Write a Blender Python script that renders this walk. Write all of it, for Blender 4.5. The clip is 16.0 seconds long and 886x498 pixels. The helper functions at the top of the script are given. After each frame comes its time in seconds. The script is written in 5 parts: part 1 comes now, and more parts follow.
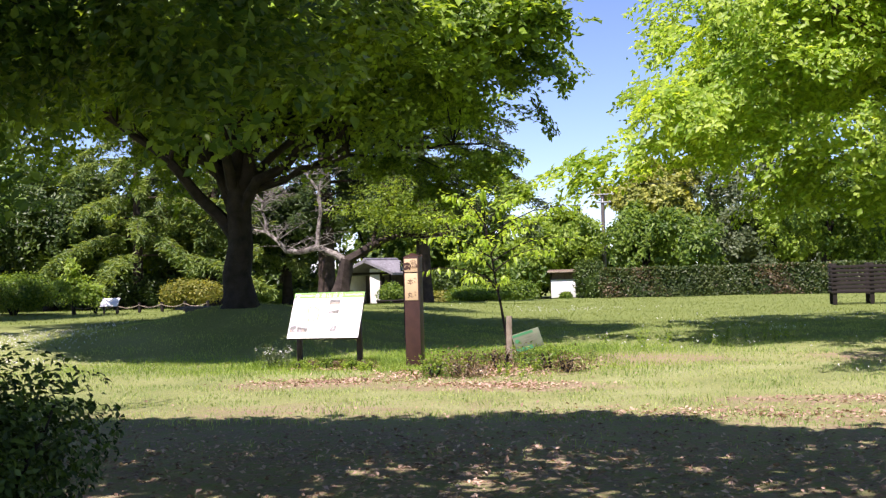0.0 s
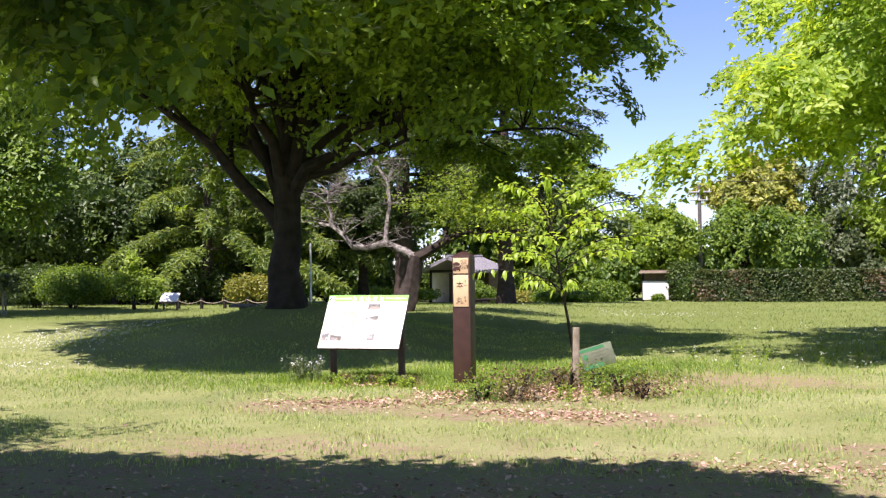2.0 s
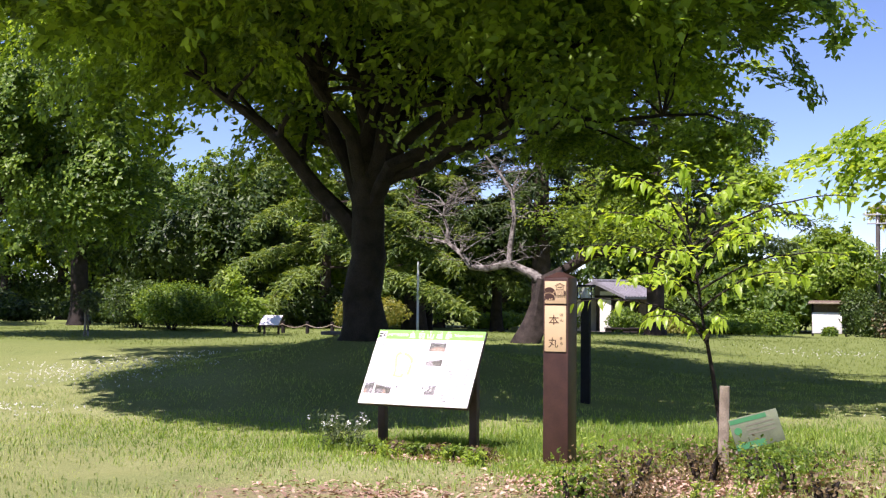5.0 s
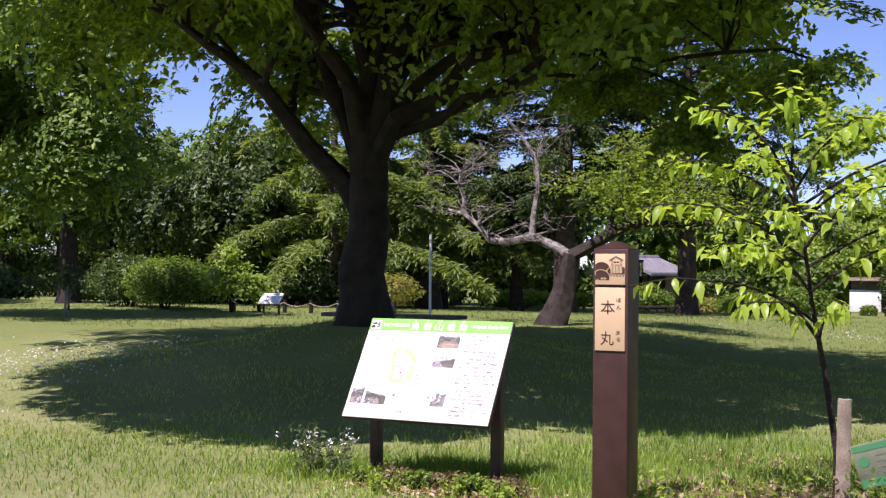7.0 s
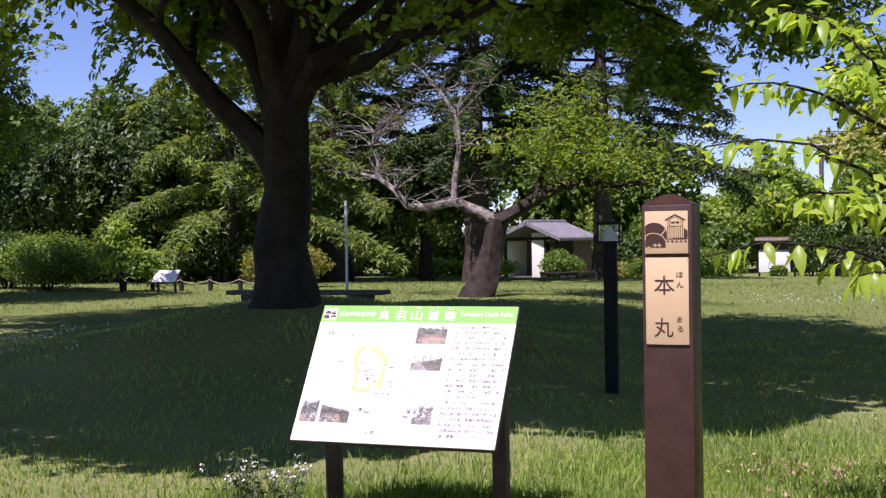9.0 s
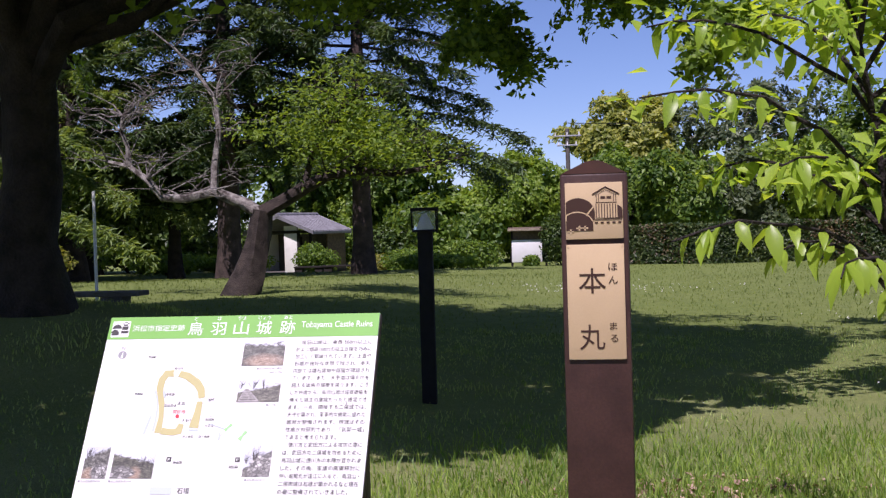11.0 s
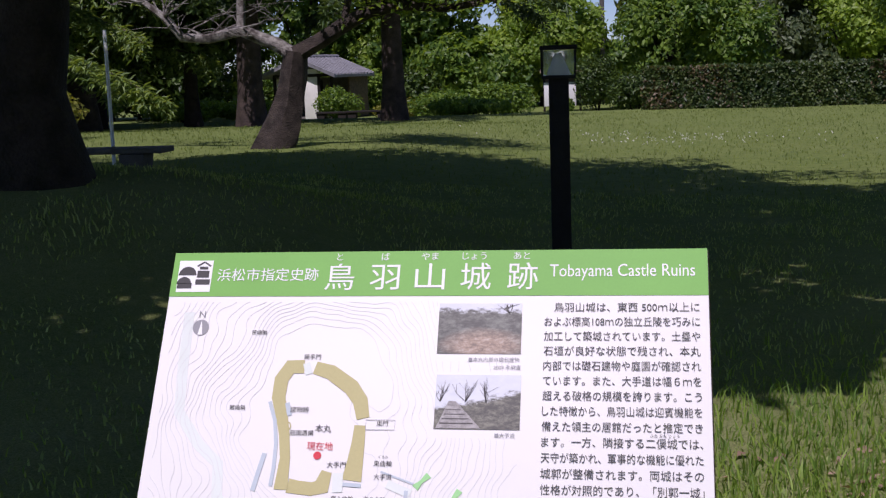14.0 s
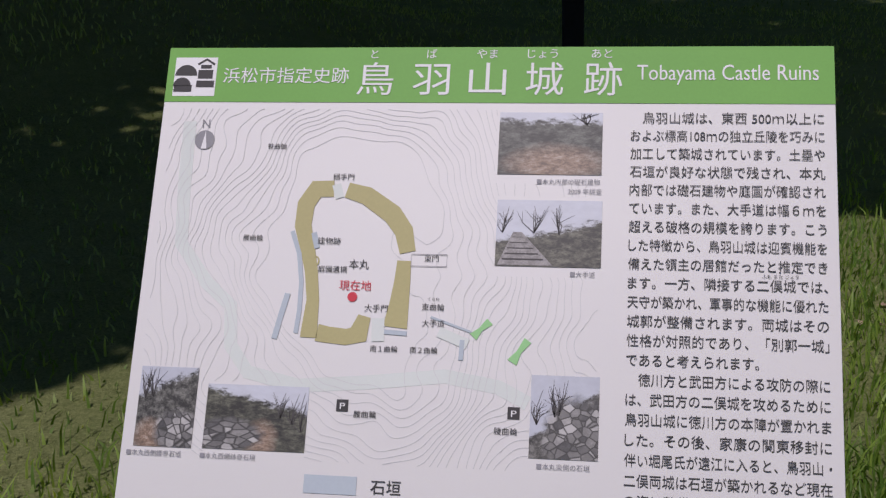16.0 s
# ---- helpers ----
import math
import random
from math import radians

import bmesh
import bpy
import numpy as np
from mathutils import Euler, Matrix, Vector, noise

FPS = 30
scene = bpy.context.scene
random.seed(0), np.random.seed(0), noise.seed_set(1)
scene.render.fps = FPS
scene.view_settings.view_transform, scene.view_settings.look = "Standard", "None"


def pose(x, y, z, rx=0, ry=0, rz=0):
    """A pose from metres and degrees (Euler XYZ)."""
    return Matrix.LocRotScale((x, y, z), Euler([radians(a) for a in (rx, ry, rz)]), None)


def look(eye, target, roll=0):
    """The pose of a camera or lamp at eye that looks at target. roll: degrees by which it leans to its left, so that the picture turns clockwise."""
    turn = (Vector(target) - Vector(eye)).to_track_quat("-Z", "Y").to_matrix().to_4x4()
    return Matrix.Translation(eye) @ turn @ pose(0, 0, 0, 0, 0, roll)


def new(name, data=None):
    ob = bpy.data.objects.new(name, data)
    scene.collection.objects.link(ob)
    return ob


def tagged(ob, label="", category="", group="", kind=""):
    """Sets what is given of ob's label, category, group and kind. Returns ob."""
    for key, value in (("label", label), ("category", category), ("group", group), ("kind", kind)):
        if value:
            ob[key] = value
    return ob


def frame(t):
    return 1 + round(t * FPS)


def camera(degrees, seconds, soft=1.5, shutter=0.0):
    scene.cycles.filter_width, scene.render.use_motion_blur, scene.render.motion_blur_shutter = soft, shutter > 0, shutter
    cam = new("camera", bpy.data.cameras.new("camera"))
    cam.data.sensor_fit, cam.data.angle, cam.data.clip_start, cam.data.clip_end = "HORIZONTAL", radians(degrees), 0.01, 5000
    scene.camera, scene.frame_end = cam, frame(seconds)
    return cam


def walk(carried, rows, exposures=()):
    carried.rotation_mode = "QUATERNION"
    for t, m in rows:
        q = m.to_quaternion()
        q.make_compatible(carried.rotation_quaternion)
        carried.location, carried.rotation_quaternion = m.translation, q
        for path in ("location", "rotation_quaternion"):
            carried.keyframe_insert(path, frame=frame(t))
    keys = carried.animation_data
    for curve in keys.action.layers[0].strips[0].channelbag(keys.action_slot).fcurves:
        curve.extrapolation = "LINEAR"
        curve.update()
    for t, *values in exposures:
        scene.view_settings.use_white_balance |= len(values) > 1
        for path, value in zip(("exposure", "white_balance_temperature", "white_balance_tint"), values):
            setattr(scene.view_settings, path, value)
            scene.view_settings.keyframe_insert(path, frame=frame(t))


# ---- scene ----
cam = camera(40.2, 16.0, 1.3)
PATH = [
    (0, (6.989, -18.707, 1.512), (6.523, -16.763, 1.547), -1.7),
    (0.5, (6.983, -18.151, 1.522), (6.488, -16.213, 1.552), -1.3),
    (1, (7.011, -17.546, 1.519), (6.478, -15.618, 1.547), -1.1),
    (1.5, (6.957, -16.757, 1.54), (6.383, -14.841, 1.568), -0.8),
    (2, (6.842, -15.836, 1.561), (6.224, -13.935, 1.594), -0.7),
    (2.5, (6.721, -14.909, 1.565), (6.056, -13.024, 1.606), -0.3),
    (3, (6.589, -13.963, 1.57), (5.873, -12.096, 1.623), -0.0),
    (3.5, (6.429, -13.124, 1.582), (5.667, -11.276, 1.647), 0.2),
    (4, (6.295, -12.421, 1.582), (5.493, -10.591, 1.662), 0.3),
    (6.5, (5.089, -8.878, 1.611), (4.193, -7.091, 1.656), 0.6),
    (7, (4.678, -8.242, 1.598), (3.792, -6.449, 1.63), 0.5),
    (7.5, (4.245, -7.707, 1.581), (3.387, -5.901, 1.599), 0.6),
    (8, (3.891, -7.228, 1.564), (3.059, -5.41, 1.569), 0.1),
    (8.5, (3.574, -6.757, 1.583), (2.777, -4.922, 1.573), -0.4),
    (9, (3.21, -6.361, 1.597), (2.488, -4.496, 1.577), -0.9),
    (9.5, (2.915, -6.019, 1.602), (2.295, -4.118, 1.577), -1.4),
    (10, (2.675, -5.689, 1.587), (2.183, -3.75, 1.56), -1.5),
    (12.5, (1.678, -3.652, 1.561), (1.442, -1.668, 1.479), -2.0),
    (13, (1.48, -3.191, 1.592), (1.189, -1.217, 1.459), -2.3),
    (13.5, (1.248, -2.858, 1.611), (0.927, -0.894, 1.405), -2.3),
    (14, (1.067, -2.599, 1.606), (0.732, -0.65, 1.309), -2.0),
    (14.5, (0.989, -2.371, 1.583), (0.634, -0.443, 1.186), -2.1),
    (15, (0.955, -2.175, 1.561), (0.585, -0.272, 1.069), -2.6),
    (15.5, (0.874, -2.152, 1.51), (0.551, -0.254, 0.967), -1.5),
    (16, (0.838, -2.16, 1.506), (0.545, -0.273, 0.912), -1.4),
]
walk(cam, [(t, look(eye, target, roll)) for t, eye, target, roll in PATH],
     [(0, 1.05, 6550, 32), (2, 1.1, 6550, 32), (4, 1.1, 6500, 33), (5.5, 0.85, 6350, 35), (6.5, 0.7, 6250, 40), (7.5, 0.76, 6230, 40), (8.5, 0.72, 6210, 41), (9, 0.58, 6200, 41), (10, 0.3, 6150, 38), (12.5, 0.05, 6000, 40), (13.0, -0.05, 6000, 44), (13.5, -0.15, 6000, 42), (14.0, -0.35, 6020, 34), (14.5, -0.55, 6050, 30), (15.2, -0.8, 6150, 28), (16, -0.95, 6150, 28)])

# ---- light ----
SUN_TO = Vector((-0.09, -0.50, 0.86)).normalized()
world = bpy.data.worlds.new("world")
scene.world = world
world.use_nodes = True
wn, wl = world.node_tree.nodes, world.node_tree.links
sky = wn.new("ShaderNodeTexSky")
sky.sky_type, sky.sun_disc = "NISHITA", False
sky.sun_elevation = math.asin(SUN_TO.z)
sky.sun_rotation = math.atan2(SUN_TO.x, SUN_TO.y)
sky.altitude, sky.air_density, sky.dust_density, sky.ozone_density = 2500, 1.0, 0.2, 5.2
wl.new(sky.outputs[0], wn["Background"].inputs[0])
wn["Background"].inputs[1].default_value = 0.09
sun = new("sun", bpy.data.lights.new("sun", "SUN"))
sun.data.energy, sun.data.angle, sun.data.color = 5.0, radians(0.53), (1.0, 0.96, 0.88)
sun.matrix_world = look((0, 0, 30), Vector((0, 0, 30)) - SUN_TO)

# ---- helpers of this scene ----
def smooth(a, b, v):
    v = min(1.0, max(0.0, (v - a) / (b - a)))
    return v * v * (3 - 2 * v)


def G(x, y):
    """Height of the ground."""
    plateau = 0.36 * smooth(1, 9, y) * (1 - smooth(22, 34, y)) * (1 - smooth(-4.5, 1.5, x))
    mound = 0.64 * math.exp(-((x + 3.4) ** 2 + (y - 6.2) ** 2) / 7.5)
    far = 0.12 * noise.noise((x * 0.07, y * 0.07, 3.0)) * smooth(12, 40, abs(y))
    dip = -0.5 * smooth(37, 47, y) * (1 - smooth(0, 6, x))
    return plateau + mound + dip + far + 0.025 * noise.noise((x * 0.45, y * 0.45, 0.5))


def mat(name, color, rough=0.7, vary=0.25, scale=8.0, bump=0.2, metal=0.0, second=None, fine=60.0, detail=6.0, spec=0.4, dist=0.01):
    """Two scales of variation in colour, fine relief and uneven gloss."""
    m = bpy.data.materials.new(name)
    m.use_nodes = True
    n, l = m.node_tree.nodes, m.node_tree.links
    b = n["Principled BSDF"]
    geo = n.new("ShaderNodeNewGeometry")
    big, small = n.new("ShaderNodeTexNoise"), n.new("ShaderNodeTexNoise")
    big.inputs["Scale"].default_value, big.inputs["Detail"].default_value = scale, detail
    small.inputs["Scale"].default_value, small.inputs["Detail"].default_value = fine, 4.0
    for t in (big, small):
        l.new(geo.outputs["Position"], t.inputs["Vector"])
    ramp = n.new("ShaderNodeValToRGB")
    c2 = second or tuple(c * (1 - vary) for c in color)
    ramp.color_ramp.elements[0].color, ramp.color_ramp.elements[1].color = (*c2, 1), (*color, 1)
    ramp.color_ramp.elements[0].position, ramp.color_ramp.elements[1].position = 0.35, 0.65
    l.new(big.outputs[0], ramp.inputs[0])
    mix = n.new("ShaderNodeMixRGB")
    mix.blend_type, mix.inputs[0].default_value = "OVERLAY", min(1.0, vary * 1.2)
    l.new(ramp.outputs[0], mix.inputs[1])
    l.new(small.outputs[0], mix.inputs[2])
    l.new(mix.outputs[0], b.inputs["Base Color"])
    bp = n.new("ShaderNodeBump")
    bp.inputs["Strength"].default_value, bp.inputs["Distance"].default_value = bump, dist
    l.new(small.outputs[0], bp.inputs["Height"])
    l.new(bp.outputs[0], b.inputs["Normal"])
    b.inputs["Roughness"].default_value, b.inputs["Metallic"].default_value = rough, metal
    b.inputs["Specular IOR Level"].default_value = spec
    return m


def leaf_mat(name, a, b, glow=0.45, rough=0.45, spread=0.35):
    """Leaves: two greens by leaf, patches across the crown, light coming through."""
    m = bpy.data.materials.new(name)
    m.use_nodes = True
    n, l = m.node_tree.nodes, m.node_tree.links
    bs = n["Principled BSDF"]
    geo, tex = n.new("ShaderNodeNewGeometry"), n.new("ShaderNodeTexNoise")
    tex.inputs["Scale"].default_value, tex.inputs["Detail"].default_value = 0.6, 3.0
    l.new(geo.outputs["Position"], tex.inputs["Vector"])
    mx = n.new("ShaderNodeMath")
    mx.operation = "MULTIPLY_ADD"
    mx.inputs[1].default_value, mx.inputs[2].default_value = spread * 2, -spread
    l.new(geo.outputs["Random Per Island"], mx.inputs[0])
    ad = n.new("ShaderNodeMath")
    ad.operation = "ADD"
    l.new(mx.outputs[0], ad.inputs[0])
    l.new(tex.outputs[0], ad.inputs[1])
    ramp = n.new("ShaderNodeValToRGB")
    ramp.color_ramp.elements[0].color, ramp.color_ramp.elements[1].color = (*a, 1), (*b, 1)
    ramp.color_ramp.elements[0].position, ramp.color_ramp.elements[1].position = 0.25, 0.8
    l.new(ad.outputs[0], ramp.inputs[0])
    l.new(ramp.outputs[0], bs.inputs["Base Color"])
    bs.inputs["Roughness"].default_value = rough
    bs.inputs["Specular IOR Level"].default_value = 0.35
    tr, ms = n.new("ShaderNodeBsdfTranslucent"), n.new("ShaderNodeMixShader")
    warm = n.new("ShaderNodeMixRGB")
    warm.blend_type, warm.inputs[0].default_value, warm.inputs[2].default_value = "MULTIPLY", 1.0, (1.9, 1.7, 0.5, 1)
    l.new(ramp.outputs[0], warm.inputs[1])
    l.new(warm.outputs[0], tr.inputs[0])
    ms.inputs[0].default_value = glow
    l.new(bs.outputs[0], ms.inputs[1])
    l.new(tr.outputs[0], ms.inputs[2])
    l.new(ms.outputs[0], n["Material Output"].inputs[0])
    return m


def link(name, me, material, parent=None, label=""):
    ob = new(name, me)
    if material:
        me.materials.append(material)
    if parent:
        ob.parent = parent
    if label:
        ob["label"] = label
    return ob


def part(name, bm, material, parent=None, label="", flat=False):
    """Links a bmesh as one mesh object under a thing or a part."""
    me = bpy.data.meshes.new(name)
    bm.to_mesh(me)
    bm.free()
    if not flat:
        me.shade_smooth()
        me.set_sharp_from_angle(angle=radians(40))
    return link(name, me, material, parent, label)


def empty(name, m, label, category, group="", kind=""):
    e = new(name)
    e.empty_display_size = 0.2
    e.matrix_world = m
    return tagged(e, label, category, group, kind)


def box(sx, sy, sz, m=None, bevel=0.004, bm=None):
    bm = bm or bmesh.new()
    r = bmesh.ops.create_cube(bm, size=1, matrix=(m or Matrix()) @ Matrix.Diagonal((sx, sy, sz, 1)))
    if bevel:
        vs = set(r["verts"])
        bmesh.ops.bevel(bm, geom=[e for e in bm.edges if e.verts[0] in vs], offset=bevel, segments=2, affect="EDGES", profile=0.5)
    return bm


def tube(pts, radii, n=10, bm=None, rough=0.0, seed=0, cap=True):
    """A round limb along points, with a radius at each and a slightly uneven skin."""
    bm = bm or bmesh.new()
    rings = []
    pts = [Vector(p) for p in pts]
    ref = Vector((0.31, 0.95, 0.05))
    for i, (p, r) in enumerate(zip(pts, radii)):
        d = (pts[min(i + 1, len(pts) - 1)] - pts[max(i - 1, 0)]).normalized()
        u = d.cross(ref)
        if u.length < 0.1:
            u = d.cross(Vector((1, 0, 0)))
        u.normalize()
        v = d.cross(u)
        ring = []
        for k in range(n):
            a = 2 * math.pi * k / n
            rr = r * (1 + rough * noise.noise((math.cos(a) * 1.6 + seed, math.sin(a) * 1.6, i * 0.55 + seed)))
            ring.append(bm.verts.new(p + u * math.cos(a) * rr + v * math.sin(a) * rr))
        rings.append(ring)
    for a, b in zip(rings, rings[1:]):
        for k in range(n):
            bm.faces.new((a[k], a[(k + 1) % n], b[(k + 1) % n], b[k]))
    if cap:
        bm.faces.new(rings[0][::-1])
        bm.faces.new(rings[-1])
    return bm


def curve_pts(a, b, sag, n=7, seed=0, wob=0.05):
    a, b = Vector(a), Vector(b)
    out = []
    for i in range(n + 1):
        s = i / n
        p = a.lerp(b, s) + Vector((0, 0, sag * 4 * s * (1 - s)))
        if 0 < i < n:
            p += Vector((noise.noise((i * 1.7, seed, 1)), noise.noise((i * 1.7, seed, 5)), noise.noise((i * 1.7, seed, 9)))) * wob * (b - a).length
        out.append(p)
    return out


def leaves_mesh(name, P, N, size, rng, aspect=0.55, jitter=0.5, droop=0.0):
    """One mesh of many folded leaves: places P, facing N."""
    n = len(P)
    N = N + rng.normal(0, jitter, (n, 3))
    N /= np.linalg.norm(N, axis=1)[:, None] + 1e-9
    T = rng.normal(0, 1, (n, 3))
    T[:, 2] -= droop
    T -= N * (T * N).sum(1)[:, None]
    T /= np.linalg.norm(T, axis=1)[:, None] + 1e-9
    B = np.cross(N, T)
    L = size * rng.uniform(0.65, 1.35, n)[:, None]
    W = L * aspect * 0.5
    V = np.empty((n, 4, 3))
    V[:, 0] = P
    V[:, 1] = P + T * L * 0.45 + B * W + N * L * 0.10
    V[:, 2] = P + T * L - N * L * 0.10
    V[:, 3] = P + T * L * 0.45 - B * W + N * L * 0.10
    F = (np.arange(n)[:, None] * 4 + np.array([0, 1, 2, 0, 2, 3])[None]).reshape(-1)
    me = bpy.data.meshes.new(name)
    me.vertices.add(n * 4)
    me.vertices.foreach_set("co", V.reshape(-1))
    me.loops.add(n * 6)
    me.loops.foreach_set("vertex_index", F)
    me.polygons.add(n * 2)
    me.polygons.foreach_set("loop_start", np.arange(0, n * 6, 3))
    me.polygons.foreach_set("loop_total", np.full(n * 2, 3))
    me.update()
    me.validate()
    return me


def crown_points(rng, lobes, clumps, per, spray=(0.9, 0.9, 0.22), shell=0.55, droop=0.25, level=0.8):
    """Fan-shaped sprays of twigs spread over ellipsoid lobes (centre, radii): layered, each spray facing its own way, with gaps between."""
    P, N, C = [], [], []
    sunward = np.array(SUN_TO)
    vol = np.array([l[1][0] * l[1][1] * l[1][2] for l in lobes]) ** 0.67
    take = rng.choice(len(lobes), clumps, p=vol / vol.sum())
    for k in take:
        c, r = np.array(lobes[k][0]), np.array(lobes[k][1])
        d = rng.normal(0, 1, 3)
        d /= np.linalg.norm(d)
        rad = (shell + (1 - shell) * rng.uniform()) * (1 + 0.28 * noise.noise(Vector(d * 2.2 + c * 0.37)))
        p = c + d * r * rad
        C.append(p)
        nrm = sunward * level + d * (1.25 - level) + rng.normal(0, 0.22, 3)
        nrm /= np.linalg.norm(nrm)
        out = np.array([d[0], d[1], 0.0]) + rng.normal(0, 0.35, 3)
        out -= nrm * (out @ nrm)
        out /= np.linalg.norm(out) + 1e-9
        side = np.cross(nrm, out)
        size = spray[0] * rng.uniform(0.6, 1.35)
        twig = rng.integers(0, 7, per)
        ang = (twig - 3) * 0.52 + rng.normal(0, 0.05, per)
        length = size * (1.0 - 0.09 * np.abs(twig - 3)) * (0.75 + 0.5 * rng.uniform(0, 1, 7)[twig])
        s = rng.uniform(0.05, 1.0, per) ** 0.7
        wide = rng.normal(0, 0.10, per) * size * (1.1 - 0.6 * s)
        u, v = np.cos(ang) * length * s - np.sin(ang) * wide, np.sin(ang) * length * s + np.cos(ang) * wide
        q = out * (u - 0.35 * size)[:, None] + side * v[:, None] + nrm * (rng.normal(0, 0.35, per) * spray[2] * 0.7)[:, None]
        q[:, 2] -= droop * length * s * s
        P.append(p + q)
        N.append(np.tile(nrm, (per, 1)))
    return np.concatenate(P), np.concatenate(N), np.array(C)


def broadleaf(name, base, lobes, clumps, per, leaf, lmat, bmat, label, seed, trunk=0.3, fork=2.5, limbs=10, spray=(0.9, 0.9, 0.22), shell=0.55, main=(), group="", twigs=0, category="tree", aspect=0.55, droop=0.25, lean=(0, 0), jitter=0.5, keep=None, level=0.8):
    """A tree: tapered trunk with root flare, limbs that reach into the crown, and a crown of leaves in sprays."""
    rng = np.random.default_rng(seed)
    base = Vector(base)
    e = empty(name, Matrix.Translation(base), label, category, group)
    P, N, C = crown_points(rng, lobes, clumps, per, spray, shell, droop, level)
    if keep:
        ok = keep(P)
        P, N, C = P[ok], N[ok], C[keep(C)]
    b = np.array(base)
    part_ob = link("crown", leaves_mesh("crown", P - b, N, leaf, rng, aspect, jitter), lmat, e)
    top = Vector((lean[0], lean[1], fork))
    bm = bmesh.new()
    n = 9
    pts, rad = [], []
    for i in range(n + 1):
        s = i / n
        pts.append(Vector((lean[0] * s, lean[1] * s, -0.3 + (fork + 0.3) * s)) + Vector((noise.noise((seed, i * 0.5, 0)), noise.noise((seed, i * 0.5, 7)), 0)) * trunk * 0.25)
        rad.append(trunk * (1.0 - 0.22 * s + 0.75 * math.exp(-s * fork / 0.35)))
    pts[-1] = top
    tube(pts, rad, 18, bm, 0.16, seed)
    part("trunk", bm, bmat, e)
    ends = [(Vector(q), w, z) for q, w, z in main]
    if limbs:
        for q in C[rng.choice(len(C), limbs, replace=False)]:
            ends.append((Vector(q - b), trunk * rng.uniform(0.25, 0.45), fork * rng.uniform(0.85, 1.0)))
    for i, (q, w, z) in enumerate(ends):
        start = Vector((lean[0] * z / fork, lean[1] * z / fork, z))
        pp = curve_pts(start, q, 0.10 * (q - start).length, 9, seed + i * 3.1, 0.07)
        bm = tube(pp, [w * (1 - 0.85 * k / 9) for k in range(10)], 9, None, 0.12, seed + i)
        for j in range(twigs):
            k = rng.integers(3, 9)
            near = C[np.argsort(((C - b - np.array(pp[k])) ** 2).sum(1))[rng.integers(0, 14)]] - b
            tp = curve_pts(pp[k], near, 0.05, 5, seed + i * 7 + j, 0.09)
            tube(tp, [w * (1 - 0.85 * k / 9) * 0.55 * (1 - 0.8 * u / 5) + 0.006 for u in range(6)], 6, bm, 0.1, j)
        part("limb", bm, bmat, e)
    return e


def conifer(name, base, height, reach, lmat, bmat, label, seed, first=2.0, trunk=0.4, whorls=22, droop=0.16, tufts=250, needle=0.2, group=""):
    """A cedar: straight tapered trunk, level boughs in tiers that droop at the tips, hung with needle sprays."""
    rng = np.random.default_rng(seed)
    base = Vector(base)
    e = empty(name, Matrix.Translation(base), label, "tree", group)
    tube_pts = [Vector((0.1 * noise.noise((seed, i, 0)), 0.1 * noise.noise((seed, i, 4)), -0.3 + height * i / 12)) for i in range(13)]
    part("trunk", tube(tube_pts, [trunk * (1 - 0.9 * i / 12) + (0.35 * trunk if i == 0 else 0) for i in range(13)], 14, None, 0.12, seed), bmat, e)
    P, N = [], []
    for w in range(whorls):
        s = w / (whorls - 1)
        z = first + (height - first) * s
        for k in range(4):
            a = 2.4 * (4 * w + k) + rng.uniform(-0.3, 0.3)
            R = reach * (1 - 0.82 * s) * rng.uniform(0.65, 1.1)
            d = Vector((math.cos(a), math.sin(a), 0))
            pts = [Vector((0, 0, z)) + d * R * t + Vector((0, 0, 0.12 * R * t - (droop + 0.12) * R * t * t)) for t in (0, .25, .5, .75, 1)]
            part("bough", tube(pts, [0.07 * (1 - 0.85 * t) * trunk / 0.4 for t in (0, .25, .5, .75, 1)], 5), bmat, e)
            m = int(tufts * R / reach) + 8
            t = rng.uniform(0.12, 1.0, m) ** 0.8
            arm = np.where(rng.uniform(0, 1, m) < 0.5, -1, 1) * 0.17 * R * (1.2 - t)
            lean_ = rng.uniform(0.1, 1.0, m)
            hang = rng.uniform(0.08, 0.6, m)
            for f in (0.25, 0.5, 0.75, 1.0):
                side, along = arm * lean_ * f, R * t + np.abs(arm) * 0.5 * f
                q = np.stack([d.x * along - d.y * side, d.y * along + d.x * side, z + 0.12 * R * t - (droop + 0.12) * R * t * t - hang * f * f], 1)
                P.append(q + rng.normal(0, 0.03, (m, 3)))
                N.append(np.tile(np.array([0, -0.15, 1.0]), (m, 1)))
    P, N = np.concatenate(P), np.concatenate(N)
    link("crown", leaves_mesh("crown", P, N, needle * 1.25, rng, 0.21, 0.45, 1.6), lmat, e)
    return e


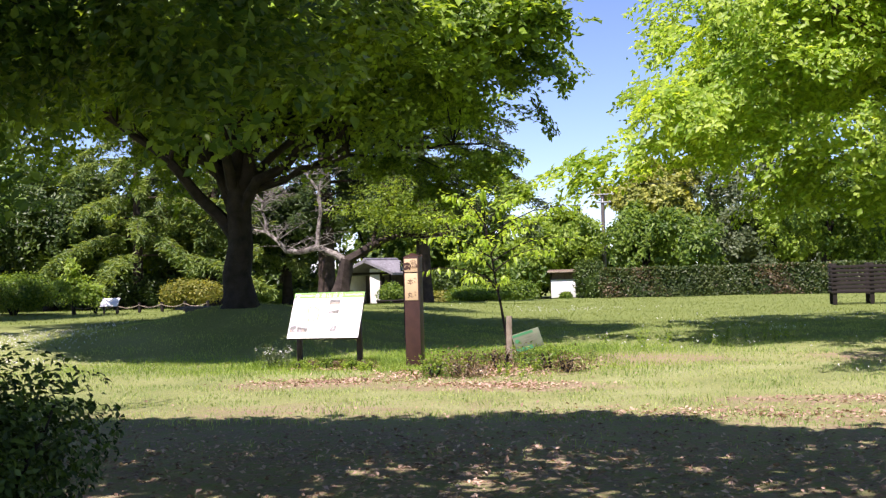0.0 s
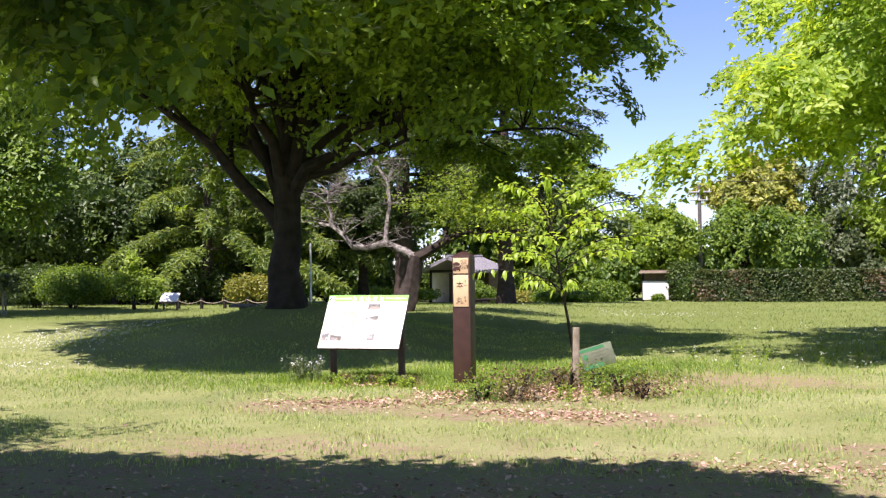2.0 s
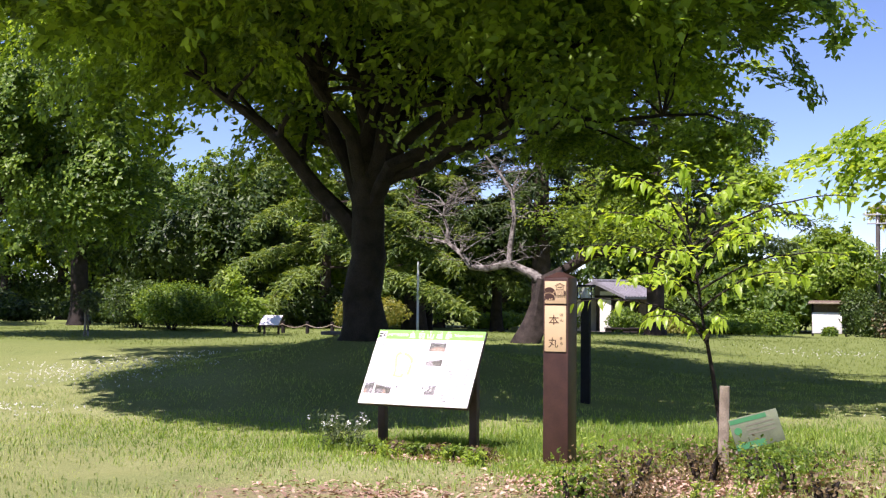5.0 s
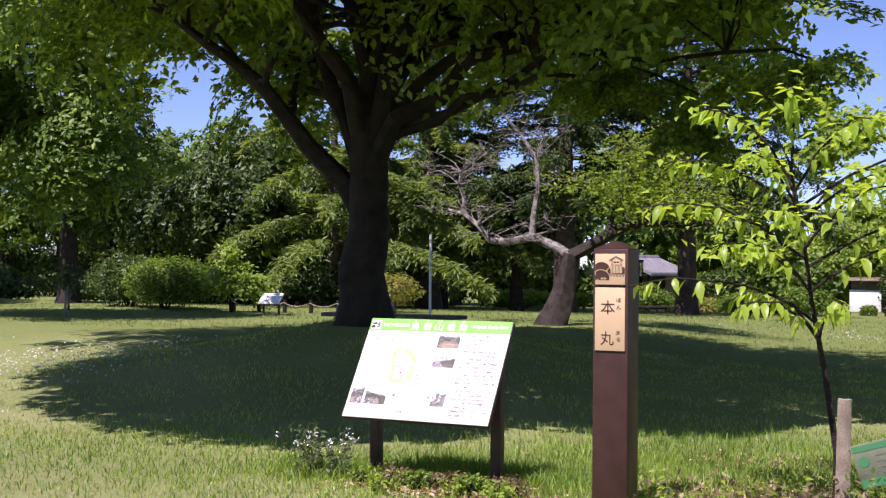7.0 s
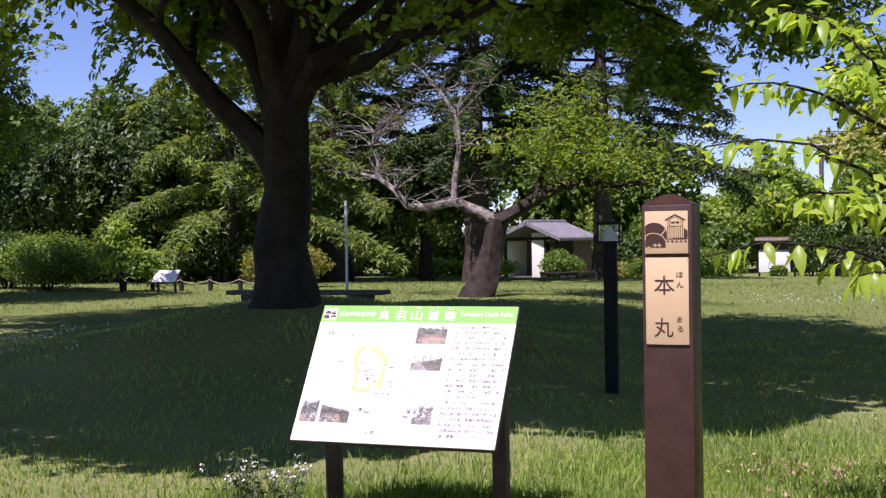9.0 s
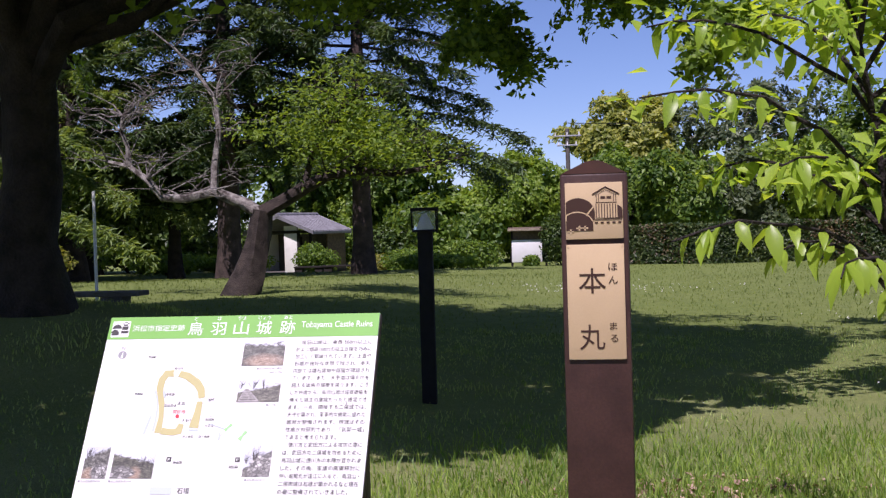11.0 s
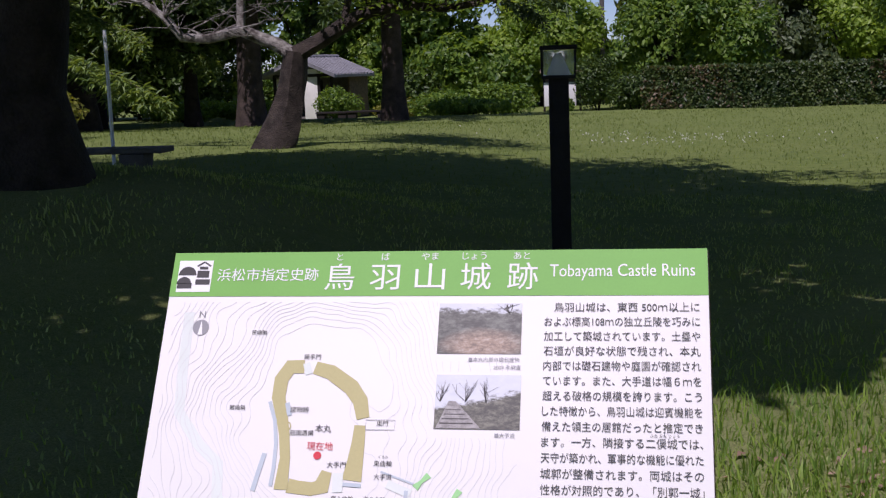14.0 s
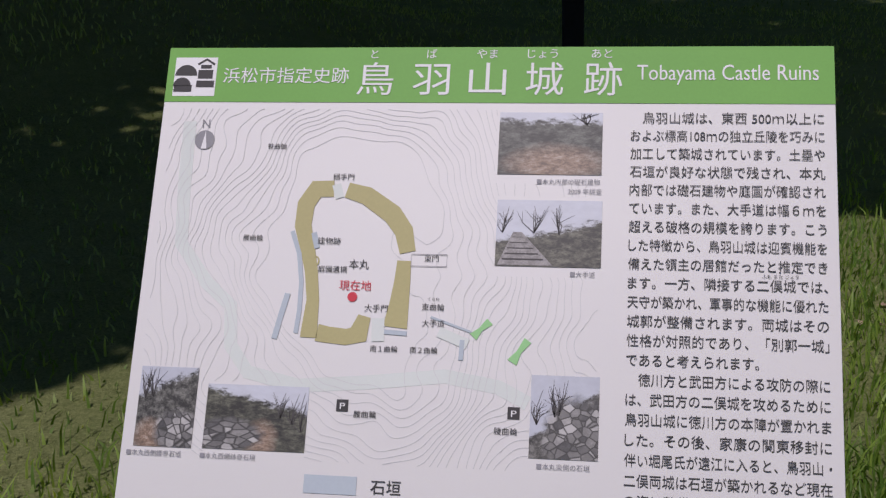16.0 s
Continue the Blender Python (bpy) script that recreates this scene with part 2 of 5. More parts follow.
def bush(name, x, y, rx, ry, h, leaf, lmat, bmat, label, seed, n=9000, lumps=7, category="bush", group="", z0=None, loose=0.0):
    """A clipped or loose shrub: stems and a skin of leaves over several lumps."""
    rng = np.random.default_rng(seed)
    g = G(x, y) if z0 is None else z0
    e = empty(name, Matrix.Translation((x, y, g)), label, category, group)
    P, N = [], []
    for k in range(lumps):
        c = np.array([rng.uniform(-0.5, 0.5) * rx, rng.uniform(-0.5, 0.5) * ry, rng.uniform(0.35, 0.55) * h])
        r = np.array([rx, ry, h * 0.55]) * rng.uniform(0.5, 0.68)
        m = n // lumps
        d = rng.normal(0, 1, (m, 3))
        d /= np.linalg.norm(d, axis=1)[:, None]
        rad = 1 - 0.5 * rng.uniform(0, 1, m) ** 2 + 0.12 * np.sin(d[:, 0] * 9 + k) * np.cos(d[:, 2] * 8 + k)
        q = c + d * r * rad[:, None]
        ok = q[:, 2] > 0.02
        P.append(q[ok])
        N.append((d * 0.7 + np.array([0, 0, 0.5]))[ok])
    P, N = np.concatenate(P), np.concatenate(N)
    if loose:
        P = P + rng.normal(0, loose, P.shape) * np.array([1.0, 1.0, 0.45])
        P[:, 2] = np.abs(P[:, 2]) + 0.01
    link("foliage", leaves_mesh("foliage", P, N, leaf, rng, 0.6, 0.55), lmat, e)
    bm = bmesh.new()
    for k in range(6):
        a = rng.uniform(0, 6.28)
        tube(curve_pts((0.05 * math.cos(a), 0.05 * math.sin(a), -0.1), (rx * 0.5 * math.cos(a), ry * 0.5 * math.sin(a), h * 0.7), 0.05, 5, k), [0.03, .027, .024, .02, .014, .008], 6, bm)
    part("stems", bm, bmat, e)
    return e


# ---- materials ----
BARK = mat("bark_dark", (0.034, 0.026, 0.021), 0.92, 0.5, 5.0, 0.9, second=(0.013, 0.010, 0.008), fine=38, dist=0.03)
BARK_GREY = mat("bark_lichen", (0.27, 0.255, 0.23), 0.9, 0.6, 9.0, 0.9, second=(0.05, 0.04, 0.034), fine=45, dist=0.02)
BARK_RED = mat("bark_cedar", (0.07, 0.05, 0.042), 0.92, 0.5, 4.0, 0.8, second=(0.03, 0.022, 0.018), fine=30, dist=0.03)
LEAF_BIG = leaf_mat("leaf_zelkova", (0.085, 0.155, 0.024), (0.26, 0.39, 0.055), 0.5)
LEAF_BRIGHT = leaf_mat("leaf_maple_bright", (0.16, 0.28, 0.03), (0.38, 0.51, 0.075), 0.55)
LEAF_DARK = leaf_mat("leaf_evergreen", (0.022, 0.05, 0.013), (0.09, 0.15, 0.03), 0.3)
LEAF_MID = leaf_mat("leaf_mixed", (0.05, 0.11, 0.018), (0.18, 0.28, 0.04), 0.4)
LEAF_LIME = leaf_mat("leaf_lime", (0.12, 0.21, 0.025), (0.26, 0.37, 0.05), 0.45)
LEAF_YELLOW = leaf_mat("leaf_yellow_bloom", (0.14, 0.18, 0.028), (0.38, 0.40, 0.09), 0.35)
LEAF_GREY = leaf_mat("leaf_grey_green", (0.045, 0.075, 0.03), (0.13, 0.17, 0.08), 0.3)
NEEDLE = leaf_mat("needle_cedar", (0.022, 0.048, 0.02), (0.085, 0.14, 0.045), 0.25)
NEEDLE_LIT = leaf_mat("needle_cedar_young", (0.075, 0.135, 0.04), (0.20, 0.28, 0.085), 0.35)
LEAF_HEDGE = leaf_mat("leaf_hedge", (0.025, 0.055, 0.014), (0.085, 0.12, 0.03), 0.25)
LEAF_CHERRY = leaf_mat("leaf_cherry", (0.085, 0.15, 0.02), (0.21, 0.31, 0.045), 0.45)
LEAF_SAPLING = leaf_mat("leaf_sapling", (0.24, 0.38, 0.035), (0.38, 0.52, 0.08), 0.5, 0.35)
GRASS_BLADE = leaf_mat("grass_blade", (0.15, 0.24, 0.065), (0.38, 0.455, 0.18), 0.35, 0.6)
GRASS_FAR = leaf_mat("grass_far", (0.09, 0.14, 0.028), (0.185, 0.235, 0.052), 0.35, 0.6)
GRASS_LUSH = leaf_mat("grass_lush", (0.11, 0.21, 0.035), (0.30, 0.42, 0.085), 0.45, 0.5)
LEAF_YELLOWISH = leaf_mat("leaf_yellow_green", (0.13, 0.16, 0.03), (0.28, 0.27, 0.06), 0.4)
LEAF_DRY = leaf_mat("leaf_brownish", (0.07, 0.055, 0.03), (0.20, 0.15, 0.08), 0.25)
LITTER = leaf_mat("leaf_fallen", (0.22, 0.14, 0.10), (0.56, 0.40, 0.31), 0.1, 0.8)
GREEN_STEM = mat("green_stem", (0.12, 0.18, 0.05), 0.6, 0.2, 20, 0.1)
BARK_CHERRY = mat("bark_cherry", (0.055, 0.042, 0.034), 0.9, 0.5, 6.0, 0.9, second=(0.02, 0.015, 0.012), fine=40, dist=0.03)
PETAL = mat("petal_white", (0.8, 0.8, 0.76), 0.6, 0.08, 30, 0.05)
BROWN = mat("brown_paint", (0.055, 0.026, 0.020), 0.45, 0.3, 9.0, 0.25, second=(0.04, 0.019, 0.015), fine=120, dist=0.002)
BROWN_LEG = mat("brown_leg_paint", (0.06, 0.035, 0.026), 0.55, 0.3, 9.0, 0.25, fine=120, dist=0.002)
PANEL = mat("printed_panel", (0.775, 0.765, 0.75), 0.58, 0.04, 3.0, 0.02, second=(0.765, 0.755, 0.74), fine=300, dist=0.0005)
PLAQUE = mat("tan_plaque", (0.59, 0.44, 0.26), 0.42, 0.08, 6.0, 0.08, second=(0.55, 0.41, 0.24), fine=220, dist=0.001)
BLACK = mat("black_metal", (0.016, 0.016, 0.017), 0.8, 0.3, 10.0, 0.1, spec=0.2)
CONCRETE = mat("concrete", (0.13, 0.12, 0.108), 0.9, 0.3, 6.0, 0.4, fine=80)
WHITE_WALL = mat("white_plaster", (0.78, 0.77, 0.73), 0.85, 0.12, 2.5, 0.2, fine=70)
TILE = mat("grey_roof_tile", (0.22, 0.22, 0.24), 0.6, 0.3, 3.0, 0.3, fine=50)
WOOD_OLD = mat("weathered_wood", (0.17, 0.12, 0.08), 0.85, 0.4, 8.0, 0.5, second=(0.10, 0.075, 0.055), fine=70)
WOOD_DARK = mat("dark_timber", (0.016, 0.012, 0.010), 0.85, 0.4, 6.0, 0.4, fine=60)
STAKE = mat("grey_stake_wood", (0.33, 0.28, 0.21), 0.9, 0.4, 9.0, 0.6, second=(0.2, 0.165, 0.12), fine=80)
WHITE_METAL = mat("white_metal", (0.75, 0.76, 0.76), 0.4, 0.06, 5.0, 0.05, fine=100)
GREY_METAL = mat("galvanised", (0.45, 0.46, 0.46), 0.45, 0.2, 5.0, 0.1, metal=0.5)


def ground_material():
    m = bpy.data.materials.new("lawn")
    m.use_nodes = True
    n, l = m.node_tree.nodes, m.node_tree.links
    b = n["Principled BSDF"]
    pos = n.new("ShaderNodeNewGeometry").outputs["Position"]

    def tex(scale, detail=5.0, rough=0.6):
        t = n.new("ShaderNodeTexNoise")
        t.inputs["Scale"].default_value, t.inputs["Detail"].default_value, t.inputs["Roughness"].default_value = scale, detail, rough
        l.new(pos, t.inputs["Vector"])
        return t.outputs[0]

    def calc(op, a, c):
        k = n.new("ShaderNodeMath")
        k.operation = op
        for i, v in enumerate((a, c)):
            if isinstance(v, (int, float)):
                k.inputs[i].default_value = v
            else:
                l.new(v, k.inputs[i])
        return k.outputs[0]

    def ramp(v, *stops):
        r = n.new("ShaderNodeValToRGB")
        while len(r.color_ramp.elements) < len(stops):
            r.color_ramp.elements.new(0.5)
        for el, (p, c) in zip(r.color_ramp.elements, stops):
            el.position, el.color = p, (*c, 1)
        l.new(v, r.inputs[0])
        return r.outputs[0]

    def mix(f, a, c, blend="MIX"):
        k = n.new("ShaderNodeMixRGB")
        k.blend_type = blend
        for i, v in enumerate((f, a, c)):
            if isinstance(v, (int, float)):
                k.inputs[i].default_value = v
            else:
                l.new(v, k.inputs[i])
        return k.outputs[0]

    def patch(x, y, rx, ry, edge=0.5):
        """1 inside a worn patch of that size, ragged at its rim."""
        sep = n.new("ShaderNodeSeparateXYZ")
        l.new(pos, sep.inputs[0])
        dx = calc("DIVIDE", calc("SUBTRACT", sep.outputs[0], x), rx)
        dy = calc("DIVIDE", calc("SUBTRACT", sep.outputs[1], y), ry)
        d = calc("ADD", calc("MULTIPLY", dx, dx), calc("MULTIPLY", dy, dy))
        d = calc("ADD", d, calc("MULTIPLY", calc("SUBTRACT", ragged, 0.5), 3.2))
        k = n.new("ShaderNodeMapRange")
        k.inputs["From Min"].default_value, k.inputs["From Max"].default_value = 1.0 + edge, 1.0 - edge
        l.new(d, k.inputs["Value"])
        return k.outputs[0]

    ragged = tex(0.9, 6.0, 0.7)
    grass = mix(0.55, ramp(tex(0.45), (0.32, (0.125, 0.19, 0.05)), (0.5, (0.235, 0.27, 0.09)), (0.68, (0.37, 0.40, 0.19))),
                mix(0.5, ramp(tex(14.0, 6.0, 0.75), (0.3, (0.10, 0.135, 0.04)), (0.7, (0.37, 0.39, 0.17))), ramp(tex(85.0, 4.0, 0.8), (0.38, (0.05, 0.075, 0.02)), (0.62, (0.52, 0.53, 0.25)))))
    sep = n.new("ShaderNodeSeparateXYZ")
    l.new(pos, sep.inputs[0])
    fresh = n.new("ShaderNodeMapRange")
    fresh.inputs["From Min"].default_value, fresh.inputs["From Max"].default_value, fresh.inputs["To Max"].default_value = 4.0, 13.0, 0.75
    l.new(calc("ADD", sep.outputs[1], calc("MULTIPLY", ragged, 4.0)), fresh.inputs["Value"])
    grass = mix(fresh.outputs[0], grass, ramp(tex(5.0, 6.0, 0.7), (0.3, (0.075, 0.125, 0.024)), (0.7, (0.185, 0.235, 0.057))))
    soil = mix(0.6, ramp(tex(2.2), (0.3, (0.25, 0.145, 0.105)), (0.7, (0.42, 0.27, 0.20))),
               ramp(tex(26.0, 6.0, 0.8), (0.32, (0.10, 0.065, 0.045)), (0.68, (0.50, 0.38, 0.29))))
    worn = patch(3.9, -3.4, 1.7, 0.7)
    for p in ((5.0, -10.0, 8.0, 4.0), (2.2, -6.0, 1.2, 0.5), (3.2, -1.6, 1.5, 0.9), (1.3, -3.0, 1.3, 0.7), (8.5, -5.0, 2.2, 0.5), (0.8, -0.2, 0.9, 0.35), (3.5, 0.4, 1.0, 0.6), (10.5, 1.0, 2.5, 1.5), (5.5, 0.9, 1.6, 1.2)):
        worn = calc("MAXIMUM", worn, patch(*p))
    spotty = calc("MULTIPLY", worn, calc("MULTIPLY", ramp(tex(3.5, 6.0, 0.8), (0.40, (0.1, 0.1, 0.1)), (0.56, (1, 1, 1))), ramp(tex(17.0, 5.0, 0.8), (0.40, (0.2, 0.2, 0.2)), (0.52, (1, 1, 1)))))
    l.new(mix(spotty, grass, soil), b.inputs["Base Color"])
    b.inputs["Roughness"].default_value = 0.95
    b.inputs["Specular IOR Level"].default_value = 0.1
    bp = n.new("ShaderNodeBump")
    bp.inputs["Strength"].default_value, bp.inputs["Distance"].default_value = 0.8, 0.05
    l.new(tex(30.0, 8.0, 0.75), bp.inputs["Height"])
    l.new(bp.outputs[0], b.inputs["Normal"])
    return m


# ---- ground ----
def axis(fine_a, fine_b, step, far):
    a = list(np.arange(fine_a, fine_b + step, step))
    d, lo, hi = step, a[0], a[-1]
    while hi < far:
        d *= 1.35
        lo, hi = lo - d, hi + d
        a = [lo] + a + [hi]
    return a


def make_ground():
    xs, ys = axis(-26, 22, 0.4, 900), axis(-24, 42, 0.4, 900)
    vs = [(x, y, G(x, y)) for y in ys for x in xs]
    w = len(xs)
    fs = [(j * w + i, j * w + i + 1, (j + 1) * w + i + 1, (j + 1) * w + i) for j in range(len(ys) - 1) for i in range(w - 1)]
    me = bpy.data.meshes.new("ground")
    me.from_pydata(vs, [], fs)
    me.shade_smooth()
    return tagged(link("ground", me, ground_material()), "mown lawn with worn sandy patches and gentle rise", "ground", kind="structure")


make_ground()

# ---- trees near the walk ----
BX, BY = -3.55, 6.0
BG = G(BX, BY)


def shade_edge(P):
    """Leaves whose shade falls behind the scalloped edge of the tree's shadow on the lawn."""
    fx, fy = P[:, 0] + (P[:, 2] - 0.15) * 0.105, P[:, 1] + (P[:, 2] - 0.15) * 0.58
    edge = np.interp(fx, (-12, -8.5, -5.3, -4, -2, -1.2, -0.1, 0.3, 1.1, 2.0, 2.6, 3.5, 4.3, 7.0), (8.3, 4.6, 1.6, 0.9, 0.4, 0.8, 2.0, 2.9, 2.7, 3.4, 4.8, 6.4, 9.0, 16.0))
    return fy > edge + 0.12 * np.sin(fx * 6.0) + 0.08 * np.sin(fx * 17.0 + fy * 3)


big_tree = broadleaf("big_tree", (BX, BY, BG),
    [((-3.9, 6.0, 7.8), (6.2, 6.4, 3.4)), ((-8.2, 6.8, 6.2), (3.6, 4.4, 1.7)), ((0.0, 5.8, 5.9), (3.4, 4.4, 1.9)), ((-4.0, 9.8, 6.2), (5.2, 4.2, 2.0)), ((-3.6, 2.2, 6.3), (5.0, 3.0, 1.8)), ((1.9, 5.6, 5.3), (1.9, 1.8, 0.9)), ((-3.8, -0.5, 5.4), (2.9, 1.9, 0.8)), ((-8.4, 8.4, 7.0), (3.0, 3.2, 1.3)), ((-5.7, 7.4, 4.4), (1.3, 1.8, 0.8)), ((0.4, 9.8, 6.4), (3.2, 3.6, 1.6)), ((-3.6, 5.5, 9.0), (5.5, 5.5, 1.6)), ((2.0, 6.6, 7.6), (1.8, 2.2, 1.3))],
    1250, 140, 0.14, LEAF_BIG, BARK, "massive spreading broadleaf tree with dark trunk and dense green crown", 11, trunk=0.31, fork=2.55, limbs=5, twigs=9, shell=0.42, spray=(0.85, 0.85, 0.09), jitter=0.3, droop=0.16, level=0.78, keep=shade_edge,
    main=[((-3.1, -1.0, 4.4), 0.16, 1.35), ((-1.9, 0.5, 5.4), 0.15, 1.5), ((-0.7, 0.9, 5.8), 0.19, 2.4), ((0.35, 0.5, 6.8), 0.25, 2.5), ((1.6, 0.4, 5.6), 0.18, 2.35), ((3.5, -0.3, 3.9), 0.15, 1.95), ((4.7, -0.5, 2.75), 0.07, 2.3), ((6.3, -0.6, 2.9), 0.07, 2.4), ((0.5, 2.6, 5.0), 0.15, 2.3), ((-0.5, -2.4, 5.0), 0.14, 2.3)], lean=(0.06, 0))


def low_and_shade_sprays():
    """Leafy twigs hanging lowest from the big tree, plus leaves added for its shadow."""
    rng = np.random.default_rng(12)
    P, N, C = crown_points(rng, [((1.05, 5.5, 3.15), (0.62, 0.7, 0.30)), ((2.85, 4.2, 2.95), (0.5, 0.7, 0.36)), ((0.2, 5.6, 3.7), (0.9, 0.9, 0.3)), ((2.3, 4.8, 3.6), (0.9, 0.9, 0.3))], 84, 170, (0.34, 0.34, 0.10), 0.2, 0.3)
    link("crown", leaves_mesh("crown", P - np.array((BX, BY, BG)), N, 0.075, rng, 0.6, 0.45), LEAF_BIG, big_tree)
    # Larger leaves high in the crown, added only to make the ground shadow solid.
    P, N, C = crown_points(rng, [((-3.6, 5.6, 7.4), (5.6, 5.6, 1.5)), ((-3.6, 1.6, 6.6), (4.8, 3.0, 0.8)), ((0.4, 4.6, 6.3), (3.2, 4.0, 0.9)), ((-3.8, -0.5, 5.75), (2.9, 1.9, 0.35)), ((0.8, 0.6, 5.9), (2.2, 1.7, 0.4)), ((-0.4, -1.9, 5.6), (2.3, 1.1, 0.3)), ((-1.6, -2.2, 5.6), (1.8, 1.0, 0.3)), ((2.6, 5.6, 9.0), (2.0, 2.8, 0.5)), ((-8.0, 7.0, 6.6), (3.0, 3.6, 0.9)), ((-3.0, 9.6, 6.8), (5.0, 3.8, 1.0))], 880, 60, (1.0, 1.0, 0.12), 0.05, 0.1)
    # Unseen front lobes, placed to fill the shadow up to its edge.
    Q, M, C = crown_points(rng, [((1.3, 1.0, 6.0), (2.5, 1.9, 0.4)), ((-2.2, -1.2, 5.8), (3.2, 1.7, 0.4)), ((3.0, 5.2, 6.6), (1.7, 2.6, 0.4)), ((-6.5, 1.6, 6.2), (2.4, 2.0, 0.4)), ((-5.2, 0.4, 6.1), (2.8, 2.2, 0.5))], 480, 60, (1.0, 1.0, 0.12), 0.05, 0.1, 1.0)
    P, N = np.concatenate([P, Q]), np.concatenate([N, M])
    keep = shade_edge(P)
    P, N = P[keep], N[keep]
    link("crown", leaves_mesh("crown", P - np.array((BX, BY, BG)), N, 0.19, rng, 0.6, 0.4), LEAF_BIG, big_tree)


low_and_shade_sprays()
broadleaf("maple_tree", (13.6, 6.0, G(13.6, 6.0)),
    [((13.0, 5.4, 7.2), (5.6, 5.0, 3.6)), ((7.9, 4.6, 4.9), (3.0, 2.8, 0.8)), ((10.2, 3.4, 6.9), (3.8, 3.2, 1.2)), ((9.6, 4.6, 3.6), (4.2, 3.0, 0.6)), ((10.2, 7.0, 3.0), (3.2, 2.4, 0.6)), ((10.4, 5.5, 9.0), (3.4, 3.2, 1.4)), ((8.2, 3.6, 5.9), (2.8, 2.6, 0.6)), ((9.8, 9.6, 6.2), (4.8, 4.0, 1.6)), ((7.4, 9.4, 5.0), (2.8, 3.0, 0.9)),
     ((5.7, 4.9, 3.45), (2.5, 1.9, 0.45)), ((6.6, 3.0, 4.2), (1.7, 1.6, 0.4)), ((6.8, 5.8, 6.4), (1.9, 2.0, 0.7)), ((10.9, -1.6, 6.9), (3.4, 2.8, 1.4)), ((10.7, -5.0, 6.9), (3.4, 2.4, 1.4))],
    1200, 140, 0.135, LEAF_BRIGHT, BARK, "sunlit bright green maple with layered sprays of foliage", 23, trunk=0.3, fork=2.4, limbs=14, twigs=5, shell=0.5, spray=(0.8, 0.8, 0.09), jitter=0.28, droop=0.12, level=0.8)


def path_shade(P):
    """Leaves whose shade falls before the scalloped front of the shadow over the path."""
    fx, fy = P[:, 0] + P[:, 2] * 0.105, P[:, 1] + P[:, 2] * 0.58
    front = -7.2 + 1.3 * np.exp(-((fx - 4.9) / 1.0) ** 2) + 0.7 * np.exp(-((fx - 2.2) / 0.8) ** 2) + 0.35 * np.sin(fx * 2.3) + 0.15 * np.sin(fx * 7.1)
    return fy < front


broadleaf("shade_tree", (11.5, -25.0, G(11.5, -25)),
    [((4.0, -17.5, 6.8), (7.0, 6.5, 1.6)), ((12.5, -17.5, 6.8), (7.0, 6.3, 1.6)), ((-3.0, -17.0, 6.8), (5.5, 6.0, 1.6)), ((5.0, -11.3, 6.2), (5.5, 3.0, 1.2)), ((11.5, -11.8, 6.2), (5.0, 2.8, 1.2)), ((0.5, -11.6, 6.3), (4.0, 2.8, 1.1))],
    1250, 58, 0.26, LEAF_BIG, BARK, "tall shade tree spreading over the path", 31, trunk=0.4, fork=4.6, limbs=12, twigs=3, shell=0.1, spray=(1.2, 1.2, 0.2), keep=path_shade)
broadleaf("overhanging_tree", (-5.0, -10.0, G(-5, -10)),
    [((2.7, -9.9, 3.6), (1.9, 0.9, 0.8)), ((0.4, -10.2, 3.7), (2.0, 1.2, 1.0)), ((-3.0, -10.5, 5.0), (3.2, 3.0, 1.6))],
    440, 110, 0.105, LEAF_MID, BARK, "shaded tree whose low boughs hang over the lawn", 37, trunk=0.22, fork=2.4, limbs=9, twigs=3, shell=0.3, spray=(0.8, 0.8, 0.16), jitter=0.4)


# ---- woods and far trees ----
def far_tree(name, x, y, rx, ry, top, low, lmat, label, seed, clumps=160, per=55, leaf=0.30, lumps=5, group="trees behind the lawn", limbs=5, shell=0.6, bark=None):
    rng = np.random.default_rng(seed)
    g = G(x, y)
    top, low = top + g, low + g
    zc, rz = (top + low) / 2, (top - low) / 2
    lobes = [((x, y, zc), (rx * 0.8, ry * 0.8, rz * 0.85))]
    for k in range(lumps):
        a = rng.uniform(0, 6.28)
        lobes.append(((x + rx * 0.5 * math.cos(a), y + ry * 0.5 * math.sin(a), zc + rz * rng.uniform(-0.5, 0.5)), (rx * 0.5, ry * 0.5, rz * rng.uniform(0.35, 0.55))))
    return broadleaf(name, (x, y, g), lobes, int(clumps * 1.35), per, leaf, lmat, bark or BARK, label, seed, trunk=0.13 + 0.02 * top, fork=max(0.6, low + 0.3 * (top - low)), limbs=limbs, spray=(0.7, 0.7, 0.40), shell=shell, group=group, jitter=0.42, level=0.42)


WOOD = random.Random(5)
LEAFY = "leafy green woodland tree at the edge of the lawn"
for k in range(17):
    x = -48 + k * 2.9 + WOOD.uniform(-0.8, 0.8)
    far_tree("woodland_tree", x, 50 + WOOD.uniform(-3, 4) + (9 if -18 < x < -5 else 12 if x >= -5 else 0), 4.2, 3.5, WOOD.uniform(6.5, 9.5) + (2.5 if x < -30 else -3.2 if x > -9 else 1.3), 0.2, WOOD.choice([LEAF_MID, LEAF_DARK, LEAF_LIME, LEAF_MID]), LEAFY, 100 + k, 165, 52, 0.33, group="woodland trees")
for k in range(12):
    x = -42 + k * 2.6 + WOOD.uniform(-0.8, 0.8)
    far_tree("woodland_tree", x, 33 + WOOD.uniform(-2, 3) + 0.1 * abs(x + 22), 3.0, 2.6, WOOD.uniform(4.6, 6.8) + (1.5 if x < -26 else 0), 1.9, WOOD.choice([LEAF_MID, LEAF_DARK, LEAF_DARK, LEAF_LIME]), LEAFY, 140 + k, 150, 54, 0.26, group="woodland trees")
